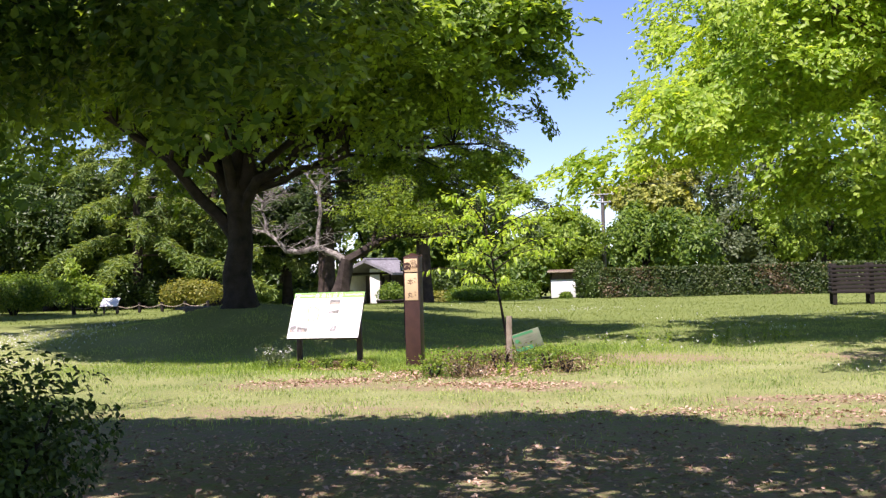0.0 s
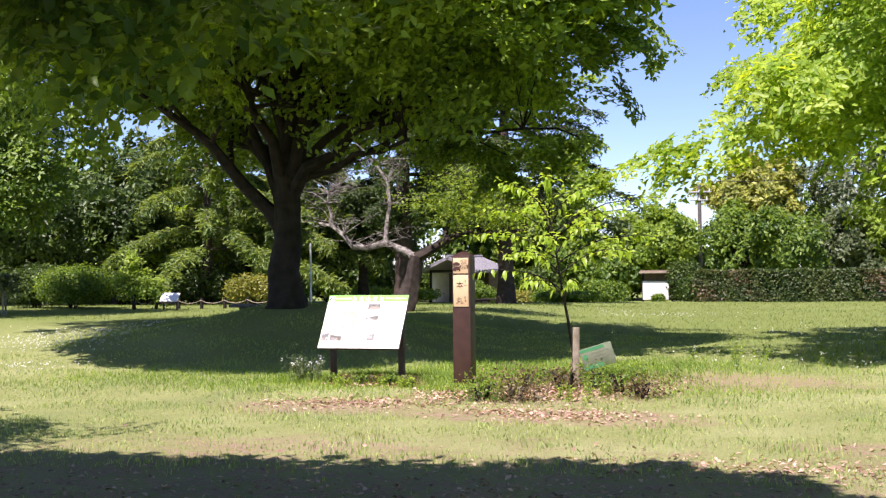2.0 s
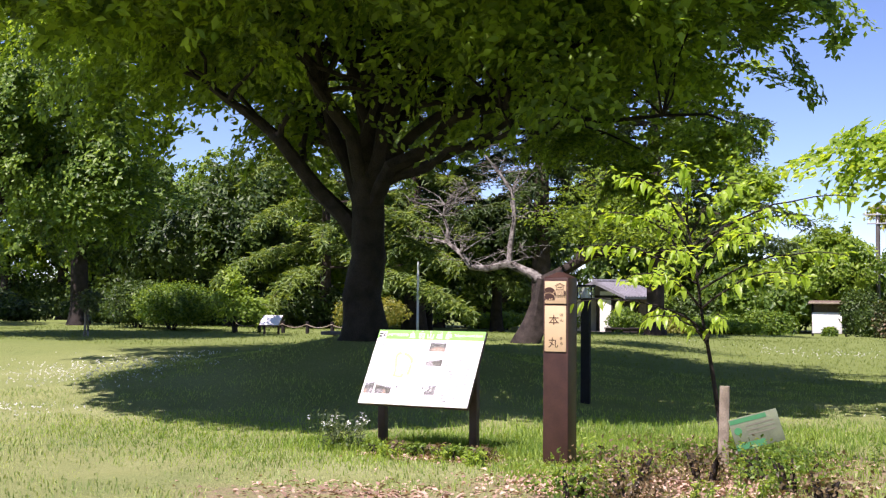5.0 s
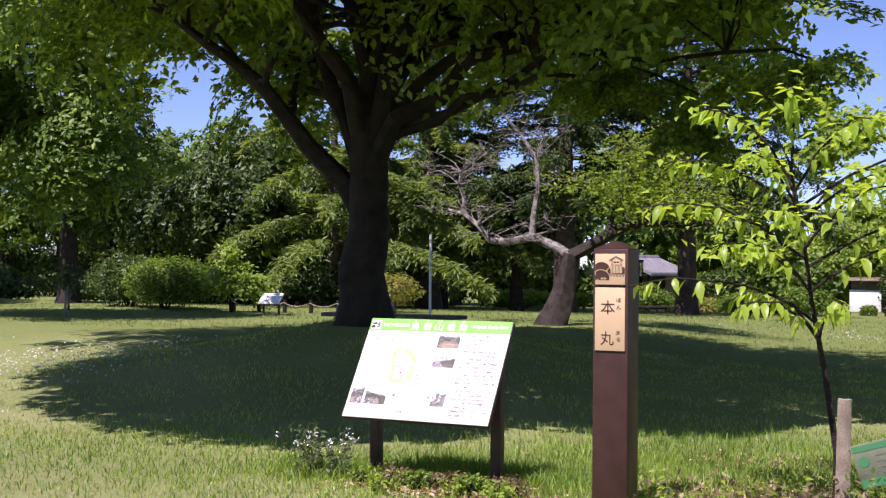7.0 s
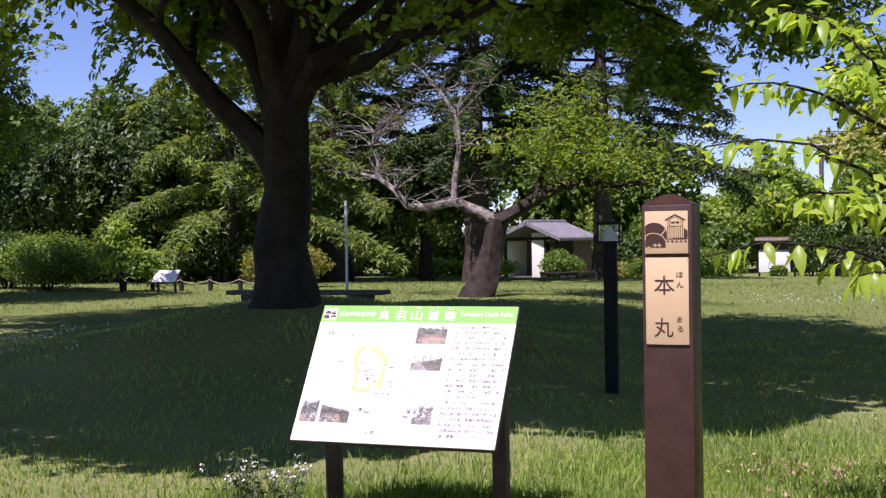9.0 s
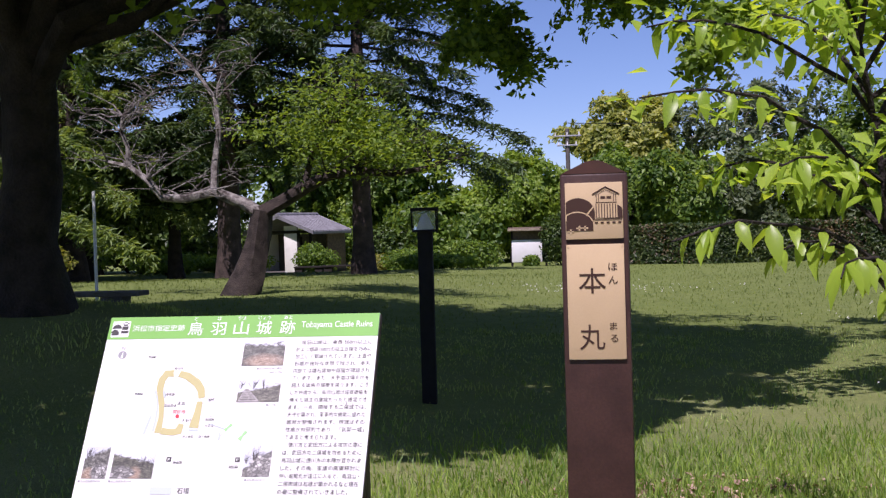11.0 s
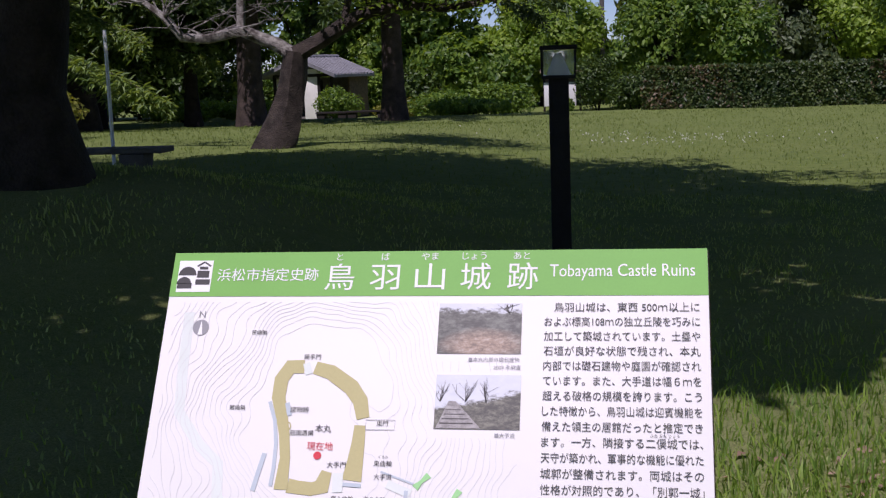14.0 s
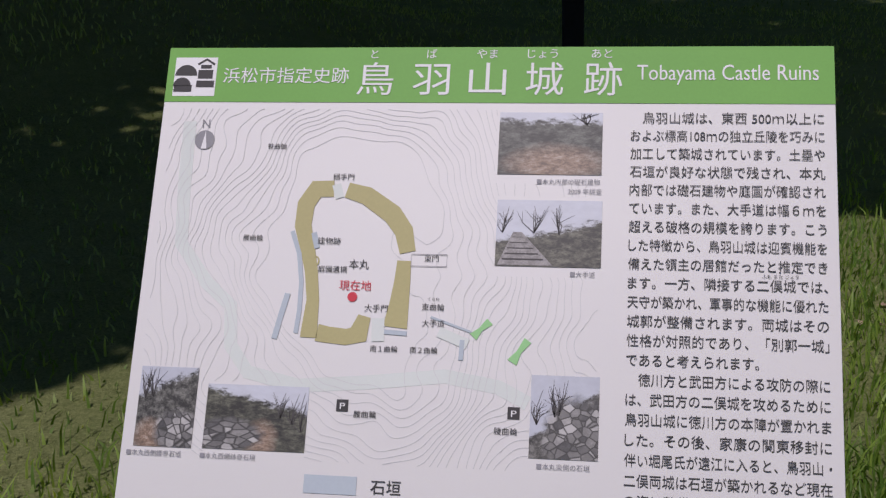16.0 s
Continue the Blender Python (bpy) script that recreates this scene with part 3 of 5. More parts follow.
for k, (x, y, r, top) in enumerate(((-23.5, 21.5, 3.2, 9.0), (-29.0, 18.0, 4.0, 9.5), (-21.0, 27.0, 2.6, 6.5), (-33.0, 24.0, 4.0, 10.0))):
    far_tree("woodland_tree", x, y, r, r, top, 1.7, (LEAF_DARK, LEAF_MID)[k % 2], "dark dense tree shading the lawn's edge", 160 + k, 200, 75, 0.2, group="woodland trees")
far_tree("round_tree", -3.9, 58, 3.4, 3.2, 6.6, 0.3, LEAF_LIME, "rounded bright green tree behind the notice shelter", 171, 210, 80, 0.24)
far_tree("yellow_tree", 1.8, 66, 4.2, 4.0, 9.8, 4.0, LEAF_YELLOW, "tall tree with yellow blossom tinting its crown", 172, 190, 70, 0.32)
far_tree("grey_tree", 8.4, 66, 5.6, 4.0, 10.2, 4.0, LEAF_GREY, "tall grey-green tree with pale bare limbs", 173, 110, 55, 0.28, limbs=16, shell=0.75, bark=BARK_GREY)
for k in range(10):
    x = 2.0 + k * 2.6
    far_tree("hedge_tree", x, 51.5 + WOOD.uniform(-1.5, 3), 2.4, 2.4, WOOD.uniform(4.6, 6.2) + max(0, x - 11) * 0.3, 0.2, WOOD.choice([LEAF_MID, LEAF_LIME, LEAF_MID, LEAF_GREY]), "green garden tree behind the clipped hedge", 180 + k, 130, 58, 0.24)

# Tree added beside the view, placed to shade the timber shelter.
far_tree("hedge_tree", 14.4, 18.6, 3.4, 3.0, 8.0, 2.8, LEAF_BRIGHT, "added fresh green tree beside the view, shading the timber shelter", 220, 150, 80, 0.17)
for k in range(6):
    far_tree("hedge_tree", 4.0 + k * 3.4, 75 + WOOD.uniform(-2, 2), 3.0, 2.4, WOOD.uniform(6.5, 8.0), 0.3, (LEAF_MID, LEAF_GREY)[k % 2], "green garden tree behind the clipped hedge", 210 + k, 120, 55, 0.28)

broadleaf("woodland_tree", (-19.5, 12.0, G(-19.5, 12.0)), [((-16.4, 12.6, 6.4), (3.2, 3.4, 2.8)), ((-18.8, 12.0, 7.0), (3.0, 3.0, 2.8)), ((-15.6, 13.4, 4.0), (2.4, 2.6, 1.1))],
    420, 130, 0.15, LEAF_MID, BARK, "leafy tree leaning over the lawn's edge", 166, trunk=0.24, fork=2.6, limbs=10, twigs=4, shell=0.45, spray=(0.85, 0.85, 0.12), jitter=0.35, group="woodland trees")
for k, (x, y, r_, top) in enumerate(((11.5, 44.0, 3.0, 7.6), (15.5, 41.5, 3.4, 8.5))):
    far_tree("hedge_tree", x, y, r_, r_, top, 0.8, LEAF_MID, "tall fresh green tree rising over the clipped hedge", 195 + k, 170, 70, 0.21)
for k in range(9):
    bush("woodland_bush", -38 + k * 2.7 + WOOD.uniform(-0.5, 0.5), 28.5 + WOOD.uniform(-1.5, 1.5), 1.9, 1.4, WOOD.uniform(1.0, 1.9), 0.16, LEAF_DARK, BARK, "dark evergreen bush under the woodland edge", 270 + k, 5000, group="woodland bushes")

# Dark bush rows added to fill the shaded hollow below the crowns.
for k in range(10):
    bush("woodland_bush", -44 + k * 2.6 + WOOD.uniform(-0.5, 0.5), 36.5 + WOOD.uniform(-0.8, 0.8), 2.1, 1.3, WOOD.uniform(2.6, 3.4), 0.2, LEAF_DARK, BARK, "dark bush added to fill the shaded hollow under the woodland", 240 + k, 3600, group="woodland bushes")
for k in range(10):
    bush("woodland_bush", -54 + k * 3.4 + WOOD.uniform(-0.5, 0.5), 44.0 + WOOD.uniform(-0.8, 0.8), 2.7, 1.3, WOOD.uniform(3.4, 4.2), 0.24, LEAF_DARK, BARK, "dark bush added to fill the shaded hollow under the woodland", 260 + k, 3200, group="woodland bushes")
for k in range(8):
    bush("woodland_bush", -24.8 + k * 2.4 + WOOD.uniform(-0.5, 0.5), 55.5 + WOOD.uniform(-1.0, 1.5), 2.2, 1.4, WOOD.uniform(2.4, 3.4), 0.2, (LEAF_DARK, LEAF_MID)[k % 2], BARK, "dark evergreen bush behind the rest house", 285 + k, 4000, group="woodland bushes")

conifer("cedar_tree", (-10.8, 33, G(-10.8, 33)), 17, 5.5, NEEDLE, BARK_RED, "tall dark cedar with level drooping boughs", 201, first=4.4, trunk=0.42)
conifer("cedar_tree", (-6.7, 34.5, G(-6.7, 34.5)), 16, 6.4, NEEDLE, BARK_RED, "tall dark cedar with level drooping boughs", 202, first=4.2, trunk=0.36)
conifer("cedar_tree", (-17.2, 27.5, G(-17.2, 27.5)), 9.5, 5.8, NEEDLE_LIT, BARK_RED, "young cedar with pale green drooping boughs", 204, first=2.3, trunk=0.26, whorls=10, droop=0.26, tufts=300)
conifer("cedar_tree", (-15.8, 32, G(-15.8, 32)), 15, 5.2, NEEDLE_LIT, BARK_RED, "young cedar with pale green drooping boughs", 203, first=2.6, trunk=0.45)


# ---- cherry tree ----
def cherry_tree():
    x, y = -5.1, 17.2
    g = G(x, y)
    e = empty("cherry_tree", Matrix.Translation((x, y, g)), "old gnarled cherry tree with lichen-grey crooked limbs", "tree")
    rng = np.random.default_rng(44)
    trunk = [(-0.10, 0, -0.2), (-0.02, 0, 0.1), (0.12, 0, 0.4), (0.24, 0, 0.75), (0.32, 0, 1.15), (0.40, 0, 1.6)]
    part("trunk", tube(trunk, [0.42, 0.33, 0.26, 0.23, 0.23, 0.21], 16, None, 0.45, 3), BARK_CHERRY, e)
    limbs = [
        ([(0.40, 0, 1.5), (0.05, 0.05, 1.72), (-0.55, 0.0, 1.98), (-1.1, -0.1, 1.86), (-1.55, -0.1, 1.90), (-1.85, -0.1, 2.25), (-2.2, -0.1, 2.52), (-2.62, -0.1, 2.62)], 0.13, BARK_GREY),
        ([(-2.2, -0.1, 2.52), (-2.22, -0.1, 2.9), (-2.34, -0.1, 3.2), (-2.3, -0.1, 3.5)], 0.06, BARK_GREY),
        ([(-0.55, 0, 1.98), (-0.55, 0.1, 2.5), (-0.45, 0.1, 3.1), (-0.5, 0.1, 3.75), (-0.9, 0.2, 4.3), (-1.35, 0.2, 4.8)], 0.085, BARK_GREY),
        ([(0.40, 0, 1.55), (0.8, 0, 1.75), (1.2, 0.1, 2.0), (1.65, 0.1, 2.2), (2.2, 0.2, 2.28), (2.9, 0.3, 2.2), (3.6, 0.3, 2.3)], 0.15, BARK_CHERRY),
        ([(1.2, 0.1, 2.0), (1.3, 0.4, 2.7), (1.6, 0.6, 3.2), (2.0, 0.8, 3.5)], 0.07, BARK_CHERRY),
    ]
    tips = []
    for i, (pts, r, bark) in enumerate(limbs):
        k = len(pts)
        bm = tube(pts, [r * (1 - 0.7 * j / (k - 1)) for j in range(k)], 9, None, 0.35, i)
        for j in range(24):
            a = Vector(pts[rng.integers(2, k)])
            d = Vector((rng.normal(0, 0.5) + 0.1, rng.normal(0, 0.4), rng.uniform(-0.05, 0.6)))
            b = a + d
            tube(curve_pts(a, b, 0.06, 4, i * 40 + j, 0.14), [0.020, 0.016, 0.012, 0.008, 0.004], 5, bm)
            tips.append(b)
            for q in range(4):
                c = b + Vector((rng.normal(0, 0.3), rng.normal(0, 0.25), rng.uniform(-0.1, 0.3)))
                tube([b, b.lerp(c, 0.5) + Vector((0, 0, 0.03)), c], [0.008, 0.006, 0.003], 4, bm)
                tips.append(c)
        part("limb", bm, bark, e)
    T = np.array([t for t in tips if t.x > 0.7])
    P = T[rng.integers(0, len(T), 1800)] + rng.normal(0, 0.15, (1800, 3))
    C = np.stack([rng.normal(1.9, 0.9, 60), rng.normal(0.3, 0.6, 60), rng.normal(3.0, 0.38, 60)], 1)
    P2 = C[rng.integers(0, 60, 3200)] + rng.normal(0, 1, (3200, 3)) * np.array([0.25, 0.25, 0.09])
    P = np.concatenate([P, P2])
    link("crown", leaves_mesh("crown", P, np.tile(np.array([0, -0.1, 1.0]), (len(P), 1)), 0.12, rng, 0.5, 0.5, 0.3), LEAF_CHERRY, e)


cherry_tree()


# ---- printing on the sign ----
def mesh_of_text(name, words, height, width=None):
    """Flat letters as a mesh: baseline at 0, left edge at 0, as wide as given."""
    c = bpy.data.curves.new(name, "FONT")
    c.body, c.size, c.resolution_u = words, 1.0, 3
    ob = new("lettering", c)
    me = bpy.data.meshes.new_from_object(ob)
    bpy.data.objects.remove(ob)
    bpy.data.curves.remove(c)
    me.name = name
    co = np.empty(len(me.vertices) * 3)
    me.vertices.foreach_get("co", co)
    co = co.reshape(-1, 3)
    lo, hi = co.min(0), co.max(0)
    s = height
    co[:, 0] = (co[:, 0] - lo[0]) * (width / max(1e-6, hi[0] - lo[0]) if width else s)
    co[:, 1] = co[:, 1] * s
    co[:, 2] = 0
    me.vertices.foreach_set("co", co.reshape(-1))
    me.update()
    return me


def ink(name, color, rough=0.58):
    return mat(name, color, rough, 0.06, 4.0, 0.02, fine=200, dist=0.0004)


def rect(x0, y0, x1, y1, z, bm=None):
    bm = bm or bmesh.new()
    bm.faces.new([bm.verts.new(p) for p in ((x0, y0, z), (x1, y0, z), (x1, y1, z), (x0, y1, z))])
    return bm


def strip(pts, width, z, bm=None, close=False):
    """A band of even width along points in the plane."""
    bm = bm or bmesh.new()
    pts = [Vector((p[0], p[1])) for p in pts]
    n = len(pts)
    rows = []
    for i, p in enumerate(pts):
        a = pts[(i - 1) % n] if close or i else p
        b = pts[(i + 1) % n] if close or i < n - 1 else p
        d = (b - a).normalized()
        o = Vector((-d.y, d.x)) * (width[i] if isinstance(width, (list, tuple)) else width) / 2
        rows.append((bm.verts.new((p.x + o.x, p.y + o.y, z)), bm.verts.new((p.x - o.x, p.y - o.y, z))))
    for i in range(n if close else n - 1):
        (a, b), (c, d) = rows[i], rows[(i + 1) % n]
        bm.faces.new((a, b, d, c))
    return bm


def disc(x, y, r, z, n=24, a0=0.0, a1=2 * math.pi, ry=None, bm=None):
    bm = bm or bmesh.new()
    bm.faces.new([bm.verts.new((x + r * math.cos(a0 + (a1 - a0) * k / n), y + (ry or r) * math.sin(a0 + (a1 - a0) * k / n), z)) for k in range(n if a1 - a0 > 6.2 else n + 1)])
    return bm


def photo_material(name, seed, line, hill, sky, earth=None, stones=None):
    """A small landscape print: pale sky over a rough hillside; earth and stones are ellipses (u, v, ru, rv) of bare soil and of masonry."""
    m = bpy.data.materials.new(name)
    m.use_nodes = True
    n, l = m.node_tree.nodes, m.node_tree.links
    co = n.new("ShaderNodeTexCoord").outputs["Generated"]
    mp = n.new("ShaderNodeMapping")
    mp.inputs["Location"].default_value = (seed, seed * 0.7, 0)
    l.new(co, mp.inputs["Vector"])

    def tex(scale, rough=0.7, kind="ShaderNodeTexNoise"):
        t = n.new(kind)
        t.inputs["Scale"].default_value = scale
        t.inputs["Detail"].default_value = 8.0
        t.inputs["Roughness"].default_value = rough
        l.new(mp.outputs[0], t.inputs["Vector"])
        return t

    def calc(op, a, c):
        k = n.new("ShaderNodeMath")
        k.operation = op
        for i, v in enumerate((a, c)):
            if isinstance(v, (int, float)):
                k.inputs[i].default_value = v
            else:
                l.new(v, k.inputs[i])
        return k.outputs[0]

    def between(v, lo, hi):
        k = n.new("ShaderNodeMapRange")
        k.inputs["From Min"].default_value, k.inputs["From Max"].default_value = lo, hi
        l.new(v, k.inputs["Value"])
        return k.outputs[0]

    def ramp(v, *stops):
        r = n.new("ShaderNodeValToRGB")
        while len(r.color_ramp.elements) < len(stops):
            r.color_ramp.elements.new(0.5)
        for el, (p, c) in zip(r.color_ramp.elements, stops):
            el.position, el.color = p, (*c, 1)
        l.new(v, r.inputs[0])
        return r.outputs[0]

    def mix(f, a, c):
        k = n.new("ShaderNodeMixRGB")
        l.new(f, k.inputs[0])
        l.new(a, k.inputs[1])
        l.new(c, k.inputs[2])
        return k.outputs[0]

    sep = n.new("ShaderNodeSeparateXYZ")
    l.new(co, sep.inputs[0])
    u, v = sep.outputs[0], sep.outputs[1]
    soft = calc("SUBTRACT", tex(3.2, 0.75).outputs[0], 0.5)
    fine = tex(9.0, 0.82).outputs[0]
    dark = tuple(c * 0.12 for c in hill)
    pale = tuple(min(0.7, c * 2.0 + 0.02) for c in hill)
    ground = ramp(calc("ADD", fine, calc("MULTIPLY", soft, 0.6)), (0.42, dark), (0.52, hill), (0.62, pale))
    heaven = ramp(tex(5.0).outputs[0], (0.3, tuple(c * 0.86 for c in sky)), (0.7, sky))
    rim = calc("ADD", calc("SUBTRACT", calc("SUBTRACT", v, line[0]), calc("MULTIPLY", u, line[1])), calc("MULTIPLY", soft, 0.55))
    out = mix(between(calc("ADD", rim, calc("MULTIPLY", calc("SUBTRACT", fine, 0.5), 0.25)), -0.02, 0.05), ground, heaven)

    def spot(e, edge):
        du, dv = calc("DIVIDE", calc("SUBTRACT", u, e[0]), e[2]), calc("DIVIDE", calc("SUBTRACT", v, e[1]), e[3])
        d = calc("ADD", calc("MULTIPLY", du, du), calc("MULTIPLY", dv, dv))
        return between(calc("ADD", d, calc("MULTIPLY", soft, 1.6)), 1.0 + edge, 1.0 - edge)

    if earth:
        out = mix(spot(earth, 0.8), out, ramp(fine, (0.34, (0.06, 0.04, 0.03)), (0.5, (0.27, 0.18, 0.12)), (0.66, (0.50, 0.42, 0.36))))
    if stones:
        cell, joint = n.new("ShaderNodeTexVoronoi"), n.new("ShaderNodeTexVoronoi")
        joint.feature = "DISTANCE_TO_EDGE"
        for vo in (cell, joint):
            vo.inputs["Scale"].default_value = 8.0
            l.new(mp.outputs[0], vo.inputs["Vector"])
        grey = n.new("ShaderNodeRGBToBW")
        l.new(cell.outputs["Color"], grey.inputs[0])
        tone = ramp(calc("ADD", calc("MULTIPLY", grey.outputs[0], 0.7), calc("MULTIPLY", fine, 0.5)), (0.3, (0.05, 0.05, 0.052)), (0.6, (0.19, 0.185, 0.18)), (0.85, (0.48, 0.47, 0.46)))
        out = mix(spot(stones, 0.3), out, mix(between(joint.outputs["Distance"], 0.02, 0.12), ramp(fine, (0.3, (0.012, 0.012, 0.012)), (0.7, (0.05, 0.048, 0.045))), tone))
    l.new(out, n["Principled BSDF"].inputs["Base Color"])
    n["Principled BSDF"].inputs["Roughness"].default_value = 0.5
    return m


# ---- sign board ----
BW, BH = 1.19, 0.845
SLOPE = math.degrees(math.atan2(0.712, 0.453))
BOARD = Matrix.Translation((0, -0.453, 0.493)) @ pose(0, 0, 0, SLOPE)


def sign_board():
    e = empty("information_board", Matrix.Translation((BW / 2, -0.2, 0)), "sloping information board with green title band on two legs", "sign")
    inv = e.matrix_world.inverted()

    def on(name, bm, material, m, label="", parent=None):
        bm.transform(inv @ m)
        return part(name, bm, material, parent or e, label)

    panel = on("panel", box(BW, BH, 0.012, Matrix.Translation((BW / 2, BH / 2, -0.006)), 0.002), PANEL, BOARD, "white printed panel")
    on("back_frame", box(BW + 0.006, BH + 0.006, 0.03, Matrix.Translation((BW / 2, BH / 2, -0.029)), 0.004), BROWN_LEG, BOARD)
    for x in (0.07, 1.09):
        on("leg", box(0.08, 0.08, 1.2, Matrix.Translation((x, -0.05, 0.38)), 0.006), BROWN_LEG, Matrix())

    def pr(name, bm, material, label=""):
        return on(name, bm, material, BOARD, label, panel)

    def words(name, s, x, y, h, material, w=None, turn=0):
        me = mesh_of_text(name, s, h, w)
        me.transform(inv @ BOARD @ Matrix.Translation((x, y, 0.0024)) @ pose(0, 0, 0, 0, 0, turn))
        return link(name, me, material, panel)

    GREEN, WHITE, DARK = ink("print_green", (0.16, 0.42, 0.07)), ink("print_white", (0.82, 0.82, 0.82)), ink("print_black", (0.035, 0.033, 0.035))
    OLIVE, PALE, BLUE = ink("print_olive", (0.46, 0.42, 0.19)), ink("print_pale_green", (0.69, 0.74, 0.70)), ink("print_blue_grey", (0.46, 0.53, 0.58))
    RED, GREY, LINE, LIGHT = ink("print_red", (0.62, 0.03, 0.05)), ink("print_grey", (0.28, 0.28, 0.30)), ink("print_contour", (0.64, 0.65, 0.64)), ink("print_leaf_green", (0.30, 0.62, 0.26))
    pr("title_band", rect(0.0005, 0.738, BW - 0.0005, BH - 0.0005, 0.0012), GREEN, "green title band")
    logo = box(0.080, 0.076, 0.0006, Matrix.Translation((0.0545, 0.787, 0.0016)), 0)
    pr("logo_ground", logo, WHITE)
    lg = disc(0.037, 0.789, 0.021, 0.0026, 20, 0, math.pi)
    disc(0.031, 0.768, 0.017, 0.0026, 20, 0, math.pi, bm=lg)
    rect(0.016, 0.757, 0.05, 0.770, 0.0026, lg)
    rect(0.060, 0.783, 0.088, 0.800, 0.0026, lg)
    rect(0.064, 0.803, 0.084, 0.810, 0.0026, lg)
    strip([(0.058, 0.811), (0.074, 0.821), (0.090, 0.811)], 0.004, 0.0026, lg)
    rect(0.058, 0.766, 0.092, 0.779, 0.0026, lg)
    pr("logo", lg, DARK, "black emblem of a hill and tower")
    words("title_text", "浜松市指定史跡", 0.1085, 0.777, 0.033, WHITE, 0.235)
    for i, (k, r, x) in enumerate((("鳥", "と", 0.3595), ("羽", "ば", 0.4615), ("山", "やま", 0.5625), ("城", "じょう", 0.6635), ("跡", "あと", 0.7655))):
        words("title_text", k, x, 0.7575, 0.068, WHITE, 0.066)
        words("ruby_text", r, x + 0.033 - 0.0105 * len(r), 0.8235, 0.0205, WHITE)
    words("english_title", "Tobayama Castle Ruins", 0.857, 0.7815, 0.041, WHITE, 0.306)

    lines = ["鳥羽山城は、東西 500ｍ以上に", "およぶ標高108ｍの独立丘陵を巧みに", "加工して築城されています。土塁や", "石垣が良好な状態で残され、本丸", "内部では礎石建物や庭園が確認され",
             "ています。また、大手道は幅６ｍを", "超える破格の規模を誇ります。こう", "した特徴から、鳥羽山城は迎賓機能を", "備えた領主の居館だったと推定でき", "ます。一方、隣接する二俣城では、",
             "天守が築かれ、軍事的な機能に優れた", "城郭が整備されます。両城はその", "性格が対照的であり、「別郭一城」", "であると考えられます。", "徳川方と武田方による攻防の際に",
             "は、武田方の二俣城を攻めるために", "鳥羽山城に徳川方の本陣が置かれま", "した。その後、家康の関東移封に", "伴い堀尾氏が遠江に入ると、鳥羽山・", "二俣両城は石垣が築かれるなど現在", "の姿に整備されていきました。"]
    for i, s in enumerate(lines):
        x0 = 0.868 if i in (0, 14) else 0.848
        x1 = 1.060 if i == 13 else 1.13 if i == 20 else 1.170
        words("body_text", s, x0, 0.7025 - i * 0.0325, 0.0225, DARK, x1 - x0)["kind"] = "stuff"
    words("ruby_text", "ふた また じょう", 1.066, 0.7025 - 9 * 0.0325 + 0.0215, 0.008, DARK, 0.058)

    # contour map
    rng = np.random.default_rng(9)
    nx, ny, x0, y0, x1, y1 = 120, 84, 0.02, 0.10, 0.80, 0.725
    cx = [x0 + (x1 - x0) * i / (nx - 1) for i in range(nx)]
    cy = [y0 + (y1 - y0) * j / (ny - 1) for j in range(ny)]

    def level(u, v):
        du, dv = (u - 0.385) / 0.125, (v - 0.44) / 0.17
        d = math.sqrt(du * du + dv * dv)
        return min(2.2, max(0.0, d - 1.0)) * 5.5 + 2.6 * noise.noise((u * 7, v * 7, 2.2)) + 0.9 * noise.noise((u * 17, v * 17, 4.2))

    F = [[level(u, v) for u in cx] for v in cy]
    photos = [(0.621, 0.606, 0.8, 0.720), (0.624, 0.442, 0.803, 0.5595), (0.022, 0.112, 0.1246, 0.2486), (0.144, 0.113, 0.321, 0.2227), (0.6945, 0.1215, 0.8063, 0.2576)]
    cl = bmesh.new()
    for j in range(ny - 1):
        for i in range(nx - 1):
            q = [(cx[i], cy[j], F[j][i]), (cx[i + 1], cy[j], F[j][i + 1]), (cx[i + 1], cy[j + 1], F[j + 1][i + 1]), (cx[i], cy[j + 1], F[j + 1][i])]
            if any(a - 0.005 < cx[i] < c and b - 0.022 < cy[j] < d for a, b, c, d in photos):
                continue
            for lv in np.arange(1.2, 13, 0.62):
                hits = []
                for a, b in ((0, 1), (1, 2), (2, 3), (3, 0)):
                    fa, fb = q[a][2] - lv, q[b][2] - lv
                    if fa * fb < 0:
                        s = fa / (fa - fb)
                        hits.append((q[a][0] + (q[b][0] - q[a][0]) * s, q[a][1] + (q[b][1] - q[a][1]) * s))
                if len(hits) == 2 and (Vector(hits[0]) - Vector(hits[1])).length > 1e-5:
                    strip(hits, 0.0011, 0.0008, cl)
    pr("contour_line", cl, LINE)
    river = strip([(0.055, 0.70), (0.058, 0.58), (0.065, 0.47), (0.12, 0.40), (0.168, 0.36), (0.175, 0.29), (0.21, 0.245), (0.30, 0.225), (0.42, 0.235), (0.55, 0.25), (0.64, 0.235), (0.69, 0.21)], 0.024, 0.0005)
    pr("map_road", river, PALE)
    w = 0.036
    ring = strip([(0.334, 0.575), (0.303, 0.574), (0.286, 0.546), (0.284, 0.506), (0.296, 0.465), (0.306, 0.425), (0.313, 0.375), (0.311, 0.308)], [0.030, 0.034, 0.032, 0.030, 0.026, 0.023, 0.022, 0.030], 0.0016)
    strip([(0.325, 0.317), (0.344, 0.314), (0.376, 0.311), (0.398, 0.316), (0.406, 0.348)], [0.030, 0.028, 0.028, 0.036, 0.022], 0.0016, ring)
